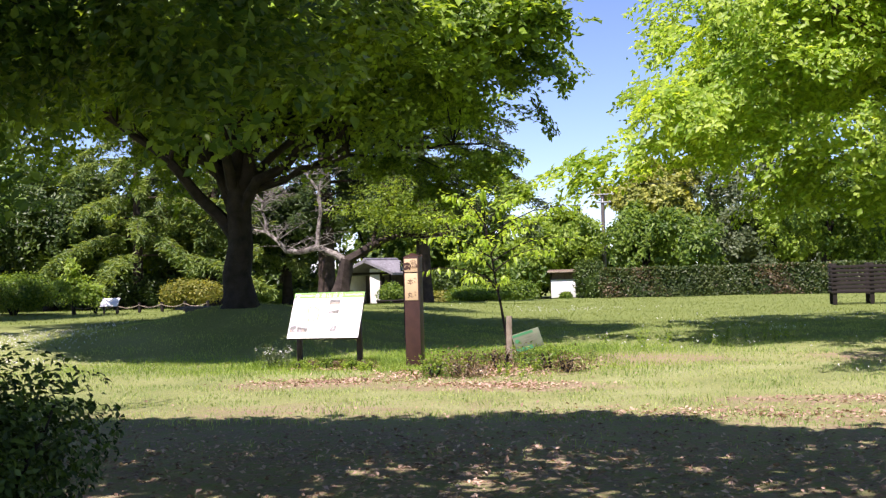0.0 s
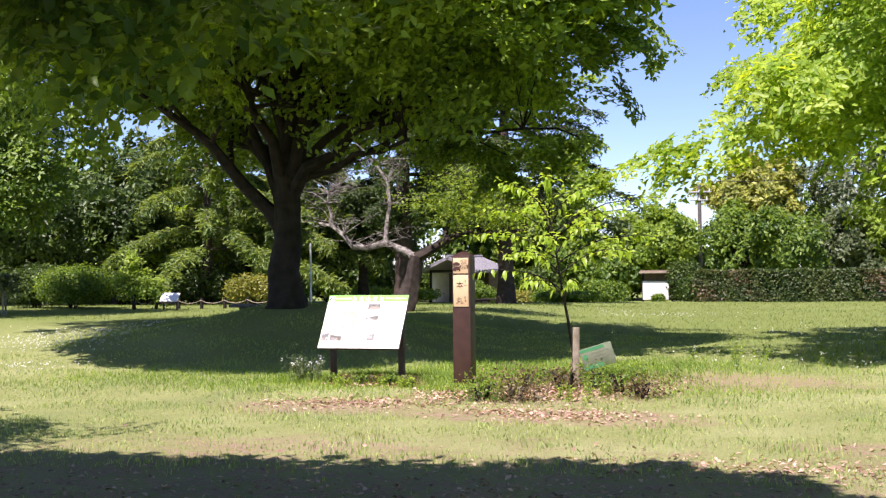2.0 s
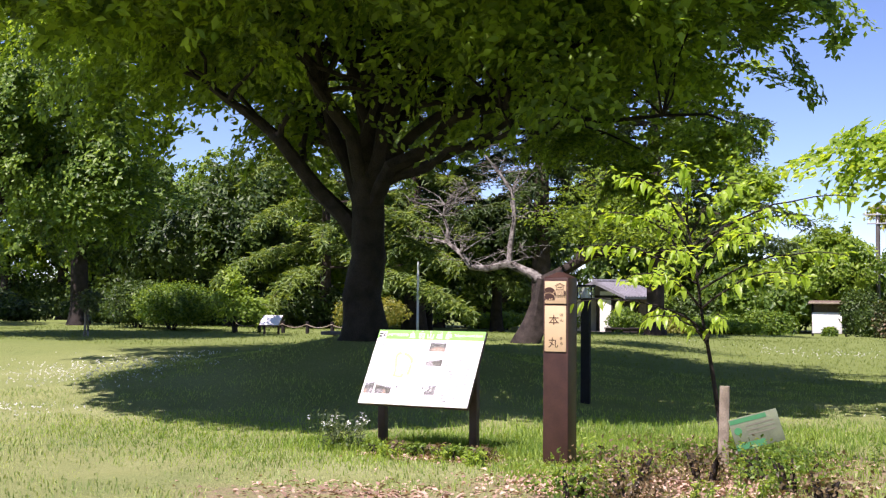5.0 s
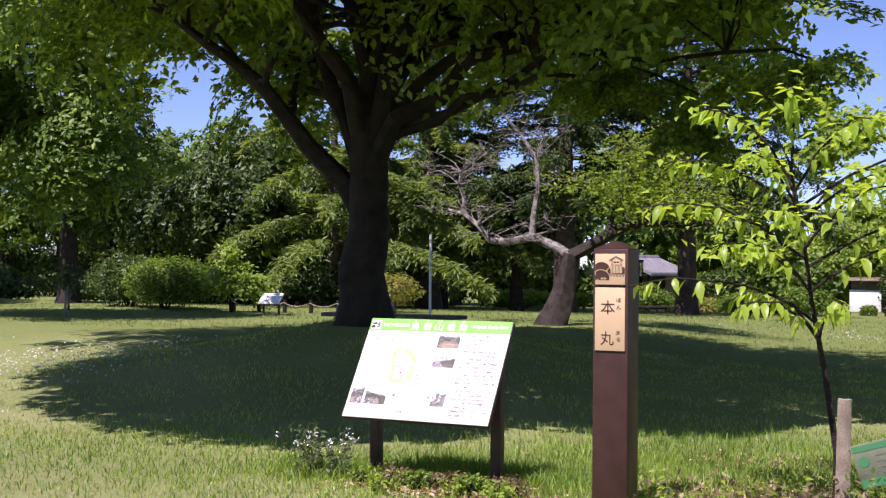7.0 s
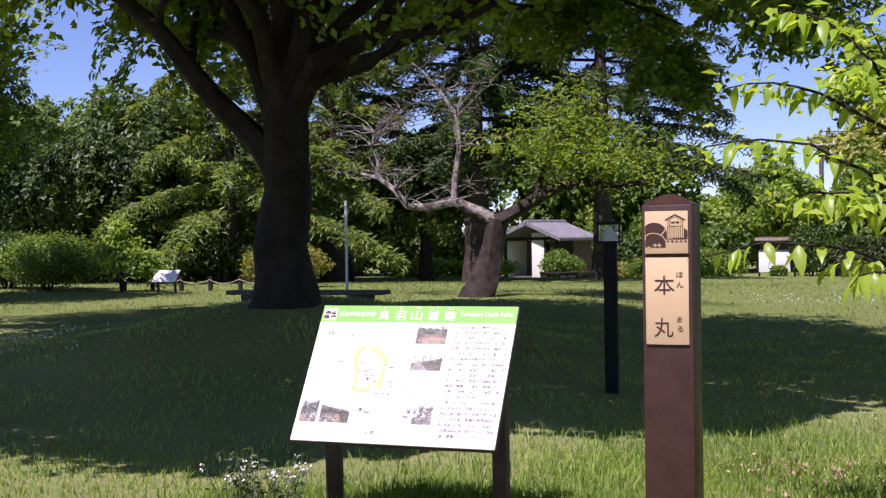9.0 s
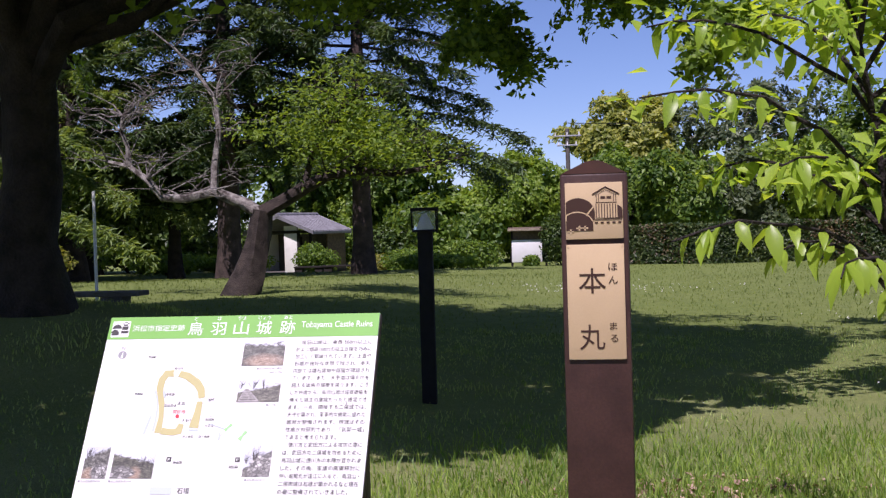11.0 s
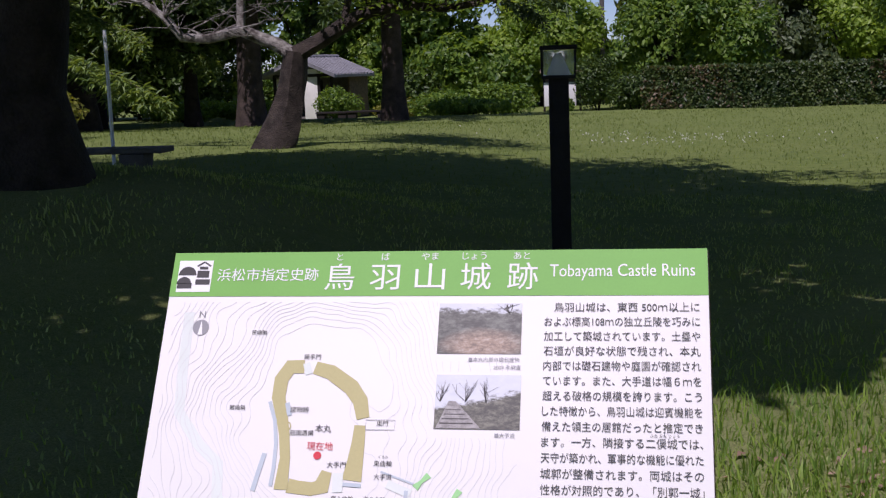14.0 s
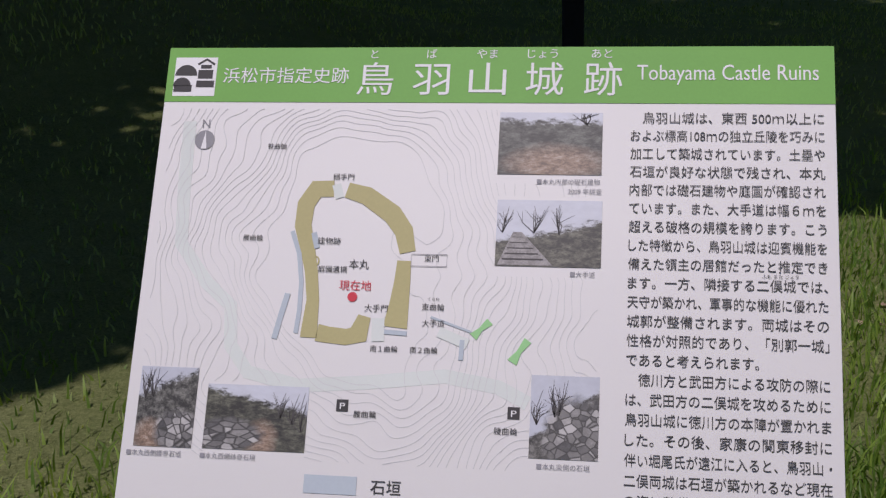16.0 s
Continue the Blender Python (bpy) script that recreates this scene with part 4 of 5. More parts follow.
    strip([(0.358, 0.573), (0.394, 0.563), (0.442, 0.530), (0.464, 0.500), (0.473, 0.462)], [0.028, 0.033, 0.035, 0.033, 0.028], 0.0016, ring)
    strip([(0.468, 0.447), (0.467, 0.409), (0.464, 0.369), (0.460, 0.330)], [0.024, 0.028, 0.034, 0.042], 0.0016, ring)
    pr("map_rampart", ring, OLIVE, "olive rampart outline on the map")
    wall = strip([(0.266, 0.496), (0.282, 0.455), (0.290, 0.405), (0.291, 0.355), (0.288, 0.315)], 0.008, 0.0017)
    for piece in (strip([(0.268, 0.384), (0.259, 0.344), (0.251, 0.304)], 0.010, 0.0017), strip([(0.305, 0.494), (0.313, 0.466)], 0.010, 0.0020), strip([(0.442, 0.322), (0.481, 0.320)], 0.008, 0.0020), strip([(0.576, 0.312), (0.575, 0.278)], 0.008, 0.0020), strip([(0.520, 0.350), (0.590, 0.326)], 0.004, 0.0020), rect(0.325, 0.048, 0.414, 0.078, 0.0017)):
        pr("map_stone_wall", piece, BLUE)
    pr("map_stone_wall", wall, BLUE)
    for piece in (strip([(0.338, 0.583), (0.346, 0.558)], 0.016, 0.0018), strip([(0.43, 0.345), (0.432, 0.305)], 0.022, 0.0018), strip([(0.535, 0.325), (0.585, 0.305)], 0.018, 0.0018)):
        pr("map_gate", piece, PALE)
    for piece in (strip([(0.594, 0.318), (0.606, 0.331), (0.621, 0.345)], [0.016, 0.007, 0.014], 0.0018), strip([(0.661, 0.277), (0.672, 0.295), (0.686, 0.315)], [0.018, 0.008, 0.014], 0.0018)):
        pr("map_bridge", piece, LIGHT)
    pr("garden_mark", strip([(0.312 + 0.006 * math.cos(a), 0.443 + 0.008 * math.sin(a)) for a in [2 * math.pi * k / 16 for k in range(16)]], 0.0025, 0.0020, None, True), OLIVE)
    pr("place_dot", disc(0.3822, 0.381, 0.0085, 0.0022), RED)
    pr("compass", disc(0.0864, 0.664, 0.0185, 0.0016), GREY)
    nd = bmesh.new()
    nd.faces.new([nd.verts.new(p) for p in ((0.081, 0.647, 0.0022), (0.0918, 0.647, 0.0022), (0.0872, 0.681, 0.0022))])
    pr("compass_needle", nd, WHITE)
    words("map_text", "N", 0.0795, 0.688, 0.022, GREY, 0.014)
    for s, x, y, h, m_ in (("笹曲輪", 0.206, 0.648, 0.012, DARK), ("搦手門", 0.331, 0.592, 0.013, DARK), ("腰曲輪", 0.178, 0.478, 0.012, DARK), ("建物跡", 0.313, 0.474, 0.014, DARK), ("本丸", 0.372, 0.432, 0.018, DARK), ("庭園遺構", 0.318, 0.424, 0.013, DARK),
                         ("現在地", 0.358, 0.394, 0.019, RED), ("大手門", 0.405, 0.357, 0.014, DARK), ("東門", 0.503, 0.447, 0.013, DARK), ("東曲輪", 0.504, 0.362, 0.013, DARK), ("大手道", 0.506, 0.334, 0.013, DARK), ("南１曲輪", 0.420, 0.288, 0.012, DARK),
                         ("南２曲輪", 0.488, 0.288, 0.012, DARK), ("腰曲輪", 0.400, 0.176, 0.013, DARK), ("腰曲輪", 0.636, 0.158, 0.013, DARK), ("石垣", 0.438, 0.053, 0.026, DARK),
                         ("■本丸内部の礎石建物", 0.690, 0.589, 0.011, GREY), ("2009 年調査", 0.744, 0.572, 0.011, GREY), ("くるわ", 0.514, 0.378, 0.007, DARK), ("■大手道", 0.752, 0.426, 0.011, GREY), ("■本丸西側腰巻石垣", 0.012, 0.097, 0.011, GREY), ("■本丸西側鉢巻石垣", 0.142, 0.097, 0.011, GREY), ("■本丸東側の石垣", 0.708, 0.105, 0.011, GREY)):
        words("map_text", s, x, y, h, m_)
    pr("gate_box", strip([(0.480, 0.438), (0.542, 0.438), (0.542, 0.459), (0.480, 0.459)], 0.0012, 0.0024, None, True), GREY)
    for x, y in ((0.3798, 0.1945), (0.6674, 0.1931)):
        pr("parking_mark", box(0.020, 0.020, 0.0006, Matrix.Translation((x, y, 0.0014)), 0), DARK)
        words("map_text", "P", x - 0.004, y - 0.006, 0.015, WHITE, 0.009)
    WINTER, HAZE = (0.52, 0.55, 0.62), (0.60, 0.63, 0.70)
    looks = [(1.3, (0.84, 0.02), (0.055, 0.06, 0.05), HAZE, (0.55, 0.18, 0.42, 0.26), None),
             (4.1, (0.36, 0.30), (0.07, 0.07, 0.05), HAZE, None, None),
             (7.7, (0.58, 0.40), (0.085, 0.085, 0.075), WINTER, (0.25, 0.12, 0.25, 0.2), (0.72, 0.20, 0.38, 0.26)),
             (9.2, (0.98, -0.42), (0.06, 0.062, 0.042), HAZE, (0.56, 0.16, 0.14, 0.26), (0.22, 0.22, 0.34, 0.26)),
             (12.5, (0.22, 0.62), (0.09, 0.088, 0.08), WINTER, None, (0.70, 0.28, 0.5, 0.46))]
    trees = [((0.85, 0.80),), ((0.60, 0.48), (0.36, 0.50), (0.06, 0.5)), ((0.25, 0.62), (0.12, 0.60)), ((0.86, 0.42), (0.74, 0.50), (0.95, 0.30)), ((0.42, 0.52), (0.36, 0.50), (0.1, 0.4))]
    for (a, b, c, d), (sd, ln, hl, sk, ea, st), roots in zip(photos, looks, trees):
        pr("photograph", rect(a, b, c, d, 0.0016), photo_material("photo_print", sd, ln, hl, sk, ea, st), "small printed landscape photograph")
        br = bmesh.new()
        for ru, rv in roots:
            p0 = Vector((a + (c - a) * ru, b + (d - b) * rv))
            for q in range(8):
                p1 = p0 + Vector((rng.normal(0, 0.07) * (c - a), rng.uniform(0.15, 0.5) * (d - b)))
                p1 = Vector((min(c - 0.002, max(a + 0.002, p1.x)), min(d - 0.002, p1.y)))
                mid = p0.lerp(p1, 0.5) + Vector((rng.normal(0, 0.003), 0))
                strip([p0, mid, p1], [0.0017, 0.0011, 0.0005], 0.0022, br)
                p2 = Vector((min(c - 0.002, max(a + 0.002, mid.x + rng.normal(0, 0.012))), min(d - 0.002, mid.y + rng.uniform(0.008, 0.02))))
                strip([mid, p2], [0.0009, 0.0004], 0.0022, br)
        on("printed_branch", br, ink("print_branch", (0.07, 0.065, 0.065)), BOARD, "", panel)["kind"] = "stuff"
    path = bmesh.new()
    path.faces.new([path.verts.new(p) for p in ((0.628, 0.444, 0.0020), (0.722, 0.444, 0.0020), (0.668, 0.502, 0.0020), (0.653, 0.502, 0.0020))])
    pr("printed_path", path, mat("print_path", (0.34, 0.325, 0.32), 0.5, 0.5, 90.0, 0.02, second=(0.20, 0.19, 0.185), fine=400, dist=0.0004))
    for k in range(5):
        pr("printed_step", rect(0.636 + 0.004 * k, 0.453 + 0.010 * k, 0.706 - 0.009 * k, 0.4555 + 0.0095 * k, 0.0026), ink("print_step", (0.06, 0.055, 0.055)))
    return e


sign_board()


# ---- post ----
def islands(bm):
    """The separate pieces of a flat drawing, each as a bmesh of its own."""
    out, seen = [], set()
    for f in bm.faces:
        if f in seen:
            continue
        group, todo = [], [f]
        seen.add(f)
        while todo:
            q = todo.pop()
            group.append(q)
            for v in q.verts:
                for w in v.link_faces:
                    if w not in seen:
                        seen.add(w)
                        todo.append(w)
        one, made = bmesh.new(), {}
        for q in group:
            for v in q.verts:
                if v not in made:
                    made[v] = one.verts.new(v.co)
            one.faces.new([made[v] for v in q.verts])
        out.append(one)
    bm.free()
    return out


def name_post():
    w, h = 0.245, 1.738
    cx, cy = 2.108, -0.52 + w / 2
    e = empty("name_post", Matrix.Translation((cx, cy, 0)), "dark brown square marker post with two tan plaques", "post")
    part("shaft", box(w, w, h + 0.1, Matrix.Translation((0, 0, h / 2 - 0.05)), 0.010), BROWN, e)
    bm = bmesh.new()
    lo = [bm.verts.new((sx * w * 0.49, sy * w * 0.49, h)) for sx, sy in ((-1, -1), (1, -1), (1, 1), (-1, 1))]
    hi = [bm.verts.new((sx * w * 0.10, sy * w * 0.10, h + 0.052)) for sx, sy in ((-1, -1), (1, -1), (1, 1), (-1, 1))]
    for k in range(4):
        bm.faces.new((lo[k], lo[(k + 1) % 4], hi[(k + 1) % 4], hi[k]))
    bm.faces.new(hi)
    bmesh.ops.bevel(bm, geom=bm.edges[:], offset=0.007, segments=2, affect="EDGES")
    part("cap", bm, BROWN, e)
    f = -w / 2
    pic = part("picture_plaque", box(0.208, 0.014, 0.205, Matrix.Translation((0.0, f - 0.004, 1.602)), 0.002), PLAQUE, e, "tan plaque with a castle picture")
    nam = part("name_plaque", box(0.208, 0.014, 0.42, Matrix.Translation((0.0, f - 0.004, 1.27)), 0.002), PLAQUE, e, "tan plaque with the place name")
    up = Matrix.Translation((0, f - 0.0122, 0)) @ pose(0, 0, 0, 90)
    INK = ink("plaque_brown", (0.055, 0.026, 0.018), 0.5)

    def pr(name, bm, m_, parent):
        bm.transform(up)
        return part(name, bm, m_, parent)

    # hills, tower and fence
    L, B = -0.104, 1.4995
    def mound(cx, cy, rx, ry, foot, z):
        bm = bmesh.new()
        ring = [(min(L + 0.206, max(L + 0.002, L + cx + rx * math.cos(a))), B + cy + ry * math.sin(a)) for a in [math.pi * k / 28 for k in range(29)]]
        ring += [(ring[-1][0], B + foot), (ring[0][0], B + foot)]
        bm.faces.new([bm.verts.new((x, y, z)) for x, y in ring])
        return bm

    pr("hill_picture", mound(0.045, 0.094, 0.062, 0.056, 0.072, 0.0004), INK, pic)
    pr("hill_picture", mound(0.042, 0.050, 0.058, 0.048, 0.030, 0.0008), INK, pic)
    pr("hill_picture", mound(0.176, 0.078, 0.040, 0.046, 0.074, 0.0004), INK, pic)
    pr("tower_ground", rect(L + 0.112, B + 0.076, L + 0.188, B + 0.160, 0.0007), PLAQUE, pic)
    arc = strip([(max(L + 0.002, L + 0.042 + 0.059 * math.cos(a)), B + 0.050 + 0.049 * math.sin(a)) for a in [0.3 + k * 2.5 / 14 for k in range(15)]], 0.004, 0.0016)
    strip([(L + 0.075, B + 0.085), (L + 0.106, B + 0.122)], 0.005, 0.0016, arc)
    for k, (x, y) in enumerate(((0.018, 0.028), (0.050, 0.040), (0.070, 0.040))):
        rect(L + x - 0.011, B + y - 0.002, L + x + 0.011, B + y + 0.003, 0.0016, arc)
        rect(L + x - 0.003, B + y - 0.009, L + x + 0.003, B + y + 0.009, 0.0016, arc)
    pr("hill_outline", arc, PLAQUE, pic)
    tw = strip([(L + 0.098, B + 0.161), (L + 0.146, B + 0.188), (L + 0.196, B + 0.161)], 0.005, 0.0010)
    strip([(L + 0.108, B + 0.157), (L + 0.146, B + 0.178), (L + 0.186, B + 0.157)], 0.0022, 0.0010, tw)
    for x in (0.112, 0.120, 0.174, 0.182):
        rect(L + x, B + 0.134, L + x + 0.0025, B + 0.162, 0.0010, tw)
    rect(L + 0.110, B + 0.129, L + 0.186, B + 0.133, 0.0010, tw)
    rect(L + 0.128, B + 0.144, L + 0.146, B + 0.154, 0.0010, tw)
    rect(L + 0.150, B + 0.144, L + 0.167, B + 0.154, 0.0010, tw)
    for k in range(8):
        rect(L + 0.110 + 0.010 * k, B + 0.076, L + 0.1135 + 0.010 * k, B + 0.127, 0.0010, tw)
    for k in range(5):
        rect(L + 0.106 + 0.021 * k, B + 0.056, L + 0.117 + 0.021 * k, B + 0.062, 0.0010, tw)
    strip([(L + 0.098, B + 0.070), (L + 0.204, B + 0.070)], 0.003, 0.0010, tw)
    tw.transform(up)
    for piece in islands(tw):
        part("tower_picture", piece, INK, pic)
    for s, x, y, h_, w_ in (("本", -0.062, 1.310, 0.10, 0.098), ("丸", -0.064, 1.105, 0.10, 0.092), ("ほ", 0.046, 1.385, 0.034, 0.032), ("ん", 0.046, 1.337, 0.034, 0.033), ("ま", 0.046, 1.170, 0.032, 0.026), ("る", 0.047, 1.125, 0.034, 0.028)):
        me = mesh_of_text("lettering", s, h_, w_)
        me.transform(up @ Matrix.Translation((x, y, 0.0008)))
        link("lettering", me, INK, nam)
    for x, z, p in ((-0.097, 1.472, nam), (0.097, 1.472, nam), (-0.097, 1.068, nam), (0.097, 1.068, nam)):
        pr("screw", disc(x, z, 0.0035, 0.0010, 12), PLAQUE, p)


name_post()


# ---- lamp, bench, pole, house, notice shelter ----
def glass_material():
    m = bpy.data.materials.new("clear_lamp_glass")
    m.use_nodes = True
    b = m.node_tree.nodes["Principled BSDF"]
    b.inputs["Base Color"].default_value = (0.85, 0.9, 0.9, 1)
    b.inputs["Roughness"].default_value = 0.12
    b.inputs["Transmission Weight"].default_value = 0.85
    b.inputs["IOR"].default_value = 1.15
    return m


def lamp_post():
    x, y = 0.525, 5.0
    e = empty("garden_lamp", Matrix.Translation((x, y, G(x, y))) @ pose(0, 0, 0, 0, 0, 6), "black bollard garden lamp with clear glass head", "lamp")
    top = 1.715 - G(x, y)
    part("shaft", box(0.122, 0.122, top, Matrix.Translation((0, 0, top / 2 - 0.20)), 0.010), BLACK, e)
    part("lamp_head", box(0.20, 0.20, 0.155, Matrix.Translation((0, 0, top - 0.105)), 0.004), glass_material(), e, "clear glass lamp head")
    part("collar", box(0.205, 0.205, 0.022, Matrix.Translation((0, 0, top - 0.193)), 0.004), BLACK, e)
    part("reflector", tube([(0, 0, top - 0.18), (0, 0, top - 0.05)], [0.075, 0.02], 20), WHITE_METAL, e, "pale cone reflector")
    for sx in (-1, 1):
        for sy in (-1, 1):
            part("corner_bar", box(0.012, 0.012, 0.16, Matrix.Translation((sx * 0.101, sy * 0.101, top - 0.105)), 0.002), BLACK, e)
    part("cap", box(0.225, 0.225, 0.028, Matrix.Translation((0, 0, top - 0.014)), 0.006), BLACK, e)


lamp_post()


def bench(x, y, rz, length, label, high=0.36, material=None):
    e = empty("bench", Matrix.Translation((x, y, G(x, y))) @ pose(0, 0, 0, 0, 0, rz), label, "bench")
    part("seat", box(length, 0.44, 0.075, Matrix.Translation((0, 0, high - 0.037)), 0.014), material or CONCRETE, e)
    for s in (-1, 1):
        bm = box(0.36, 0.34, high - 0.05, Matrix.Translation((s * length * 0.35, 0, (high - 0.05) / 2 - 0.03)), 0.012)
        for v in bm.verts:
            if v.co.z < high * 0.4:
                v.co.x = s * length * 0.35 + (v.co.x - s * length * 0.35) * 0.75
        part("leg", bm, material or CONCRETE, e)


bench(-6.6, 12.4, 0, 3.0, "low grey concrete slab bench in the tree's shade")


def gable_roof(half, front, back, drop, over):
    """A pitched roof slab with its ridge along y: two slopes, thick at verge and eaves."""
    bm = bmesh.new()
    w = half + over
    prof = [(-w, -drop * w / half), (0, 0), (w, -drop * w / half)]
    rings = [[bm.verts.new((x, y, z - t)) for t in (0, 0.12) for x, z in prof] for y in (front, back)]
    a, b = rings
    for k in (0, 1):
        bm.faces.new((a[k], a[k + 1], b[k + 1], b[k]))
        bm.faces.new((a[k + 4], a[k + 3], b[k + 3], b[k + 4]))
        bm.faces.new((a[k + 1], a[k], a[k + 3], a[k + 4]))
        bm.faces.new((b[k], b[k + 1], b[k + 4], b[k + 3]))
    for k in (0, 2):
        bm.faces.new((a[k], b[k], b[k + 3], a[k + 3]))
    bmesh.ops.recalc_face_normals(bm, faces=bm.faces[:])
    return bm


def rest_house():
    x, y = -14.15, 50.5
    e = empty("rest_house", Matrix.Translation((x, y, G(x, y))) @ pose(0, 0, 0, 0, 0, -16), "small white plaster rest house with grey tiled gable roof", "house")
    top = 2.75
    part("wall", box(0.72, 0.16, 2.3, Matrix.Translation((0.42, 0, 1.1)), 0.01), WHITE_WALL, e)
    # Recess walls are shaded plaster; brown and grey colours stand for the shade.
    part("side_wall", box(0.10, 1.7, 1.9, Matrix.Translation((1.55, 2.2, 0.9)), 0.01), WOOD_OLD, e, "side wall given old board colour for its shade")
    part("wall", box(3.1, 0.14, 1.9, Matrix.Translation((0.0, 1.9, 0.9)), 0.01), CONCRETE, e, "plaster rear wall, its shade put in as grey")
    part("wall", box(0.14, 3.0, 1.9, Matrix.Translation((-1.55, 1.5, 0.9)), 0.01), WHITE_WALL, e)
    # Dark panel stands for the shade inside an open doorway.
    part("dark_doorway", box(0.8, 0.05, 1.75, Matrix.Translation((-0.5, 1.8, 0.85)), 0.01), WOOD_DARK, e, "dark panel standing for the shaded open doorway")
    part("plinth", box(3.2, 2.9, 0.16, Matrix.Translation((0, 1.45, 0.02)), 0.015), CONCRETE, e)
    for px in (-1.5, 0.84, 1.5):
        part("post", box(0.12, 0.12, 2.3 - abs(px) * 0.2, Matrix.Translation((px, -0.05, 1.05 - abs(px) * 0.1)), 0.01), WOOD_DARK, e)
    part("beam", box(3.1, 0.12, 0.14, Matrix.Translation((0, -0.05, 1.97)), 0.01), WOOD_DARK, e)
    roof = gable_roof(1.55, -0.55, 3.1, 0.62, 0.4)
    roof.transform(Matrix.Translation((0, 0, top)))
    rf = part("roof", roof, TILE, e, "grey tiled gable roof", flat=True)
    for sx in (-1, 1):
        for k in range(13):
            yy = -0.5 + k * 0.295
            part("roof_tile", tube([(sx * 0.05, yy, top + 0.01), (sx * 1.95, yy, top - 0.75)], [0.05, 0.05], 6), TILE, rf)
    part("ridge", tube([(0, -0.58, top + 0.05), (0, 3.12, top + 0.05)], [0.10, 0.10], 8), TILE, rf)


rest_house()
bench(-10.0, 45.0, 4, 1.7, "dark timber bench before the rest house", 0.45, WOOD_DARK)
bench(-11.6, 45.6, -3, 1.3, "dark timber bench before the rest house", 0.45, WOOD_DARK)


def notice_shelter():
    x, y = -2.75, 52.0
    e = empty("notice_shelter", Matrix.Translation((x, y, G(x, y))) @ pose(0, 0, 0, 0, 0, 4), "roofed notice board with white panel on timber posts", "notice board")
    for px in (-0.72, 0.88):
        part("post", box(0.10, 0.10, 1.95, Matrix.Translation((px, 0, 0.85)), 0.01), WOOD_DARK, e)
    part("panel", box(1.42, 0.05, 1.05, Matrix.Translation((-0.02, -0.09, 0.78)), 0.01), WHITE_METAL, e, "white notice panel")
    part("back_board", box(1.5, 0.04, 0.42, Matrix.Translation((0.08, 0.02, 1.53)), 0.01), WOOD_OLD, e)
    part("roof", box(1.95, 0.8, 0.06, Matrix.Translation((0.08, 0, 1.83)) @ pose(0, 0, 0, 6), 0.015), WOOD_OLD, e)
    part("fascia", box(1.95, 0.03, 0.10, Matrix.Translation((0.08, -0.41, 1.78)), 0.005), STAKE, e)


notice_shelter()


def slatted_shelter():
    x, y = 11.3, 22.5
    e = empty("timber_shelter", Matrix.Translation((x, y, G(x, y))), "dark timber slatted shelter wall at the lawn's edge", "shelter")
    for px in (-1.15, 0.0, 1.15):
        for py in (0.0, 1.4):
            part("post", box(0.13, 0.13, 1.45, Matrix.Translation((px, py, 0.62)), 0.01), WOOD_DARK, e)
    for k in range(7):
        for py in (-0.08, 1.48):
            part("slat", box(2.5, 0.03, 0.085, Matrix.Translation((0, py, 0.42 + k * 0.135)), 0.004), WOOD_DARK, e)
    for px in (-1.23, 1.23):
        for k in range(7):
            part("slat", box(0.03, 1.5, 0.085, Matrix.Translation((px, 0.7, 0.42 + k * 0.135)), 0.004), WOOD_DARK, e)
    part("seat", box(2.3, 0.5, 0.06, Matrix.Translation((0, 1.0, 0.42)), 0.01), WOOD_DARK, e)


slatted_shelter()


def hedge():
    a, b = Vector((0.9, 37.6, 0)), Vector((15.5, 33.2, 0))
    L = (b - a).length
    e = empty("hedge", Matrix.Translation(a) @ pose(0, 0, 0, 0, 0, math.degrees(math.atan2(b.y - a.y, b.x - a.x))), "long clipped evergreen hedge with level top", "hedge")
    rng = np.random.default_rng(61)
    n = 62000
    u, v = rng.uniform(0, L, n), rng.uniform(0, 1, n)
    top = rng.uniform(0, 1, n) < 0.25
    H, D = 1.33, 0.9
    bulge = 0.06 * np.sin(u * 2.1) + 0.05 * np.sin(u * 5.3 + 1) + 0.04 * np.sin(u * 11 + v * 9)
    P = np.stack([u, np.where(top, v * D, -0.02 + rng.uniform(0, 0.16, n)) + bulge, np.where(top, H - rng.uniform(0, 0.1, n), v * H) + 0.03 * np.sin(u * 3)], 1)
    N = np.where(top[:, None], np.array([0, 0, 1.0]), np.array([0, -0.8, 0.4]))
    dry = np.sin(u * 0.9 + 0.4) + 0.8 * np.sin(u * 2.3 + v * 3) + rng.normal(0, 0.7, n) > 1.35
    for pick, m_ in ((~dry, LEAF_HEDGE), (dry, LEAF_DRY)):
        link("leaves", leaves_mesh("leaves", P[pick], N[pick], 0.115, rng, 0.6, 0.6), m_, e)["kind"] = "stuff"
    # Solid bark-coloured box added to stand for the hedge's unlit inside.
    part("dark_inside", box(L - 0.2, D - 0.3, H - 0.15, Matrix.Translation((L / 2, D / 2 + 0.1, (H - 0.15) / 2)), 0.05), BARK, e)
    for k in range(9):
        part("stem", tube([(0.8 + k * 1.7, 0.25, -0.1), (0.85 + k * 1.7, 0.3, 0.8)], [0.03, 0.02], 7), BARK, e)


hedge()
tagged(part("white_pole", tube([(-6.6, 14.0, 0.2), (-6.6, 14.0, 2.3)], [0.028, 0.026], 10), WHITE_METAL), "slim white metal pole standing in the grass", "pole")


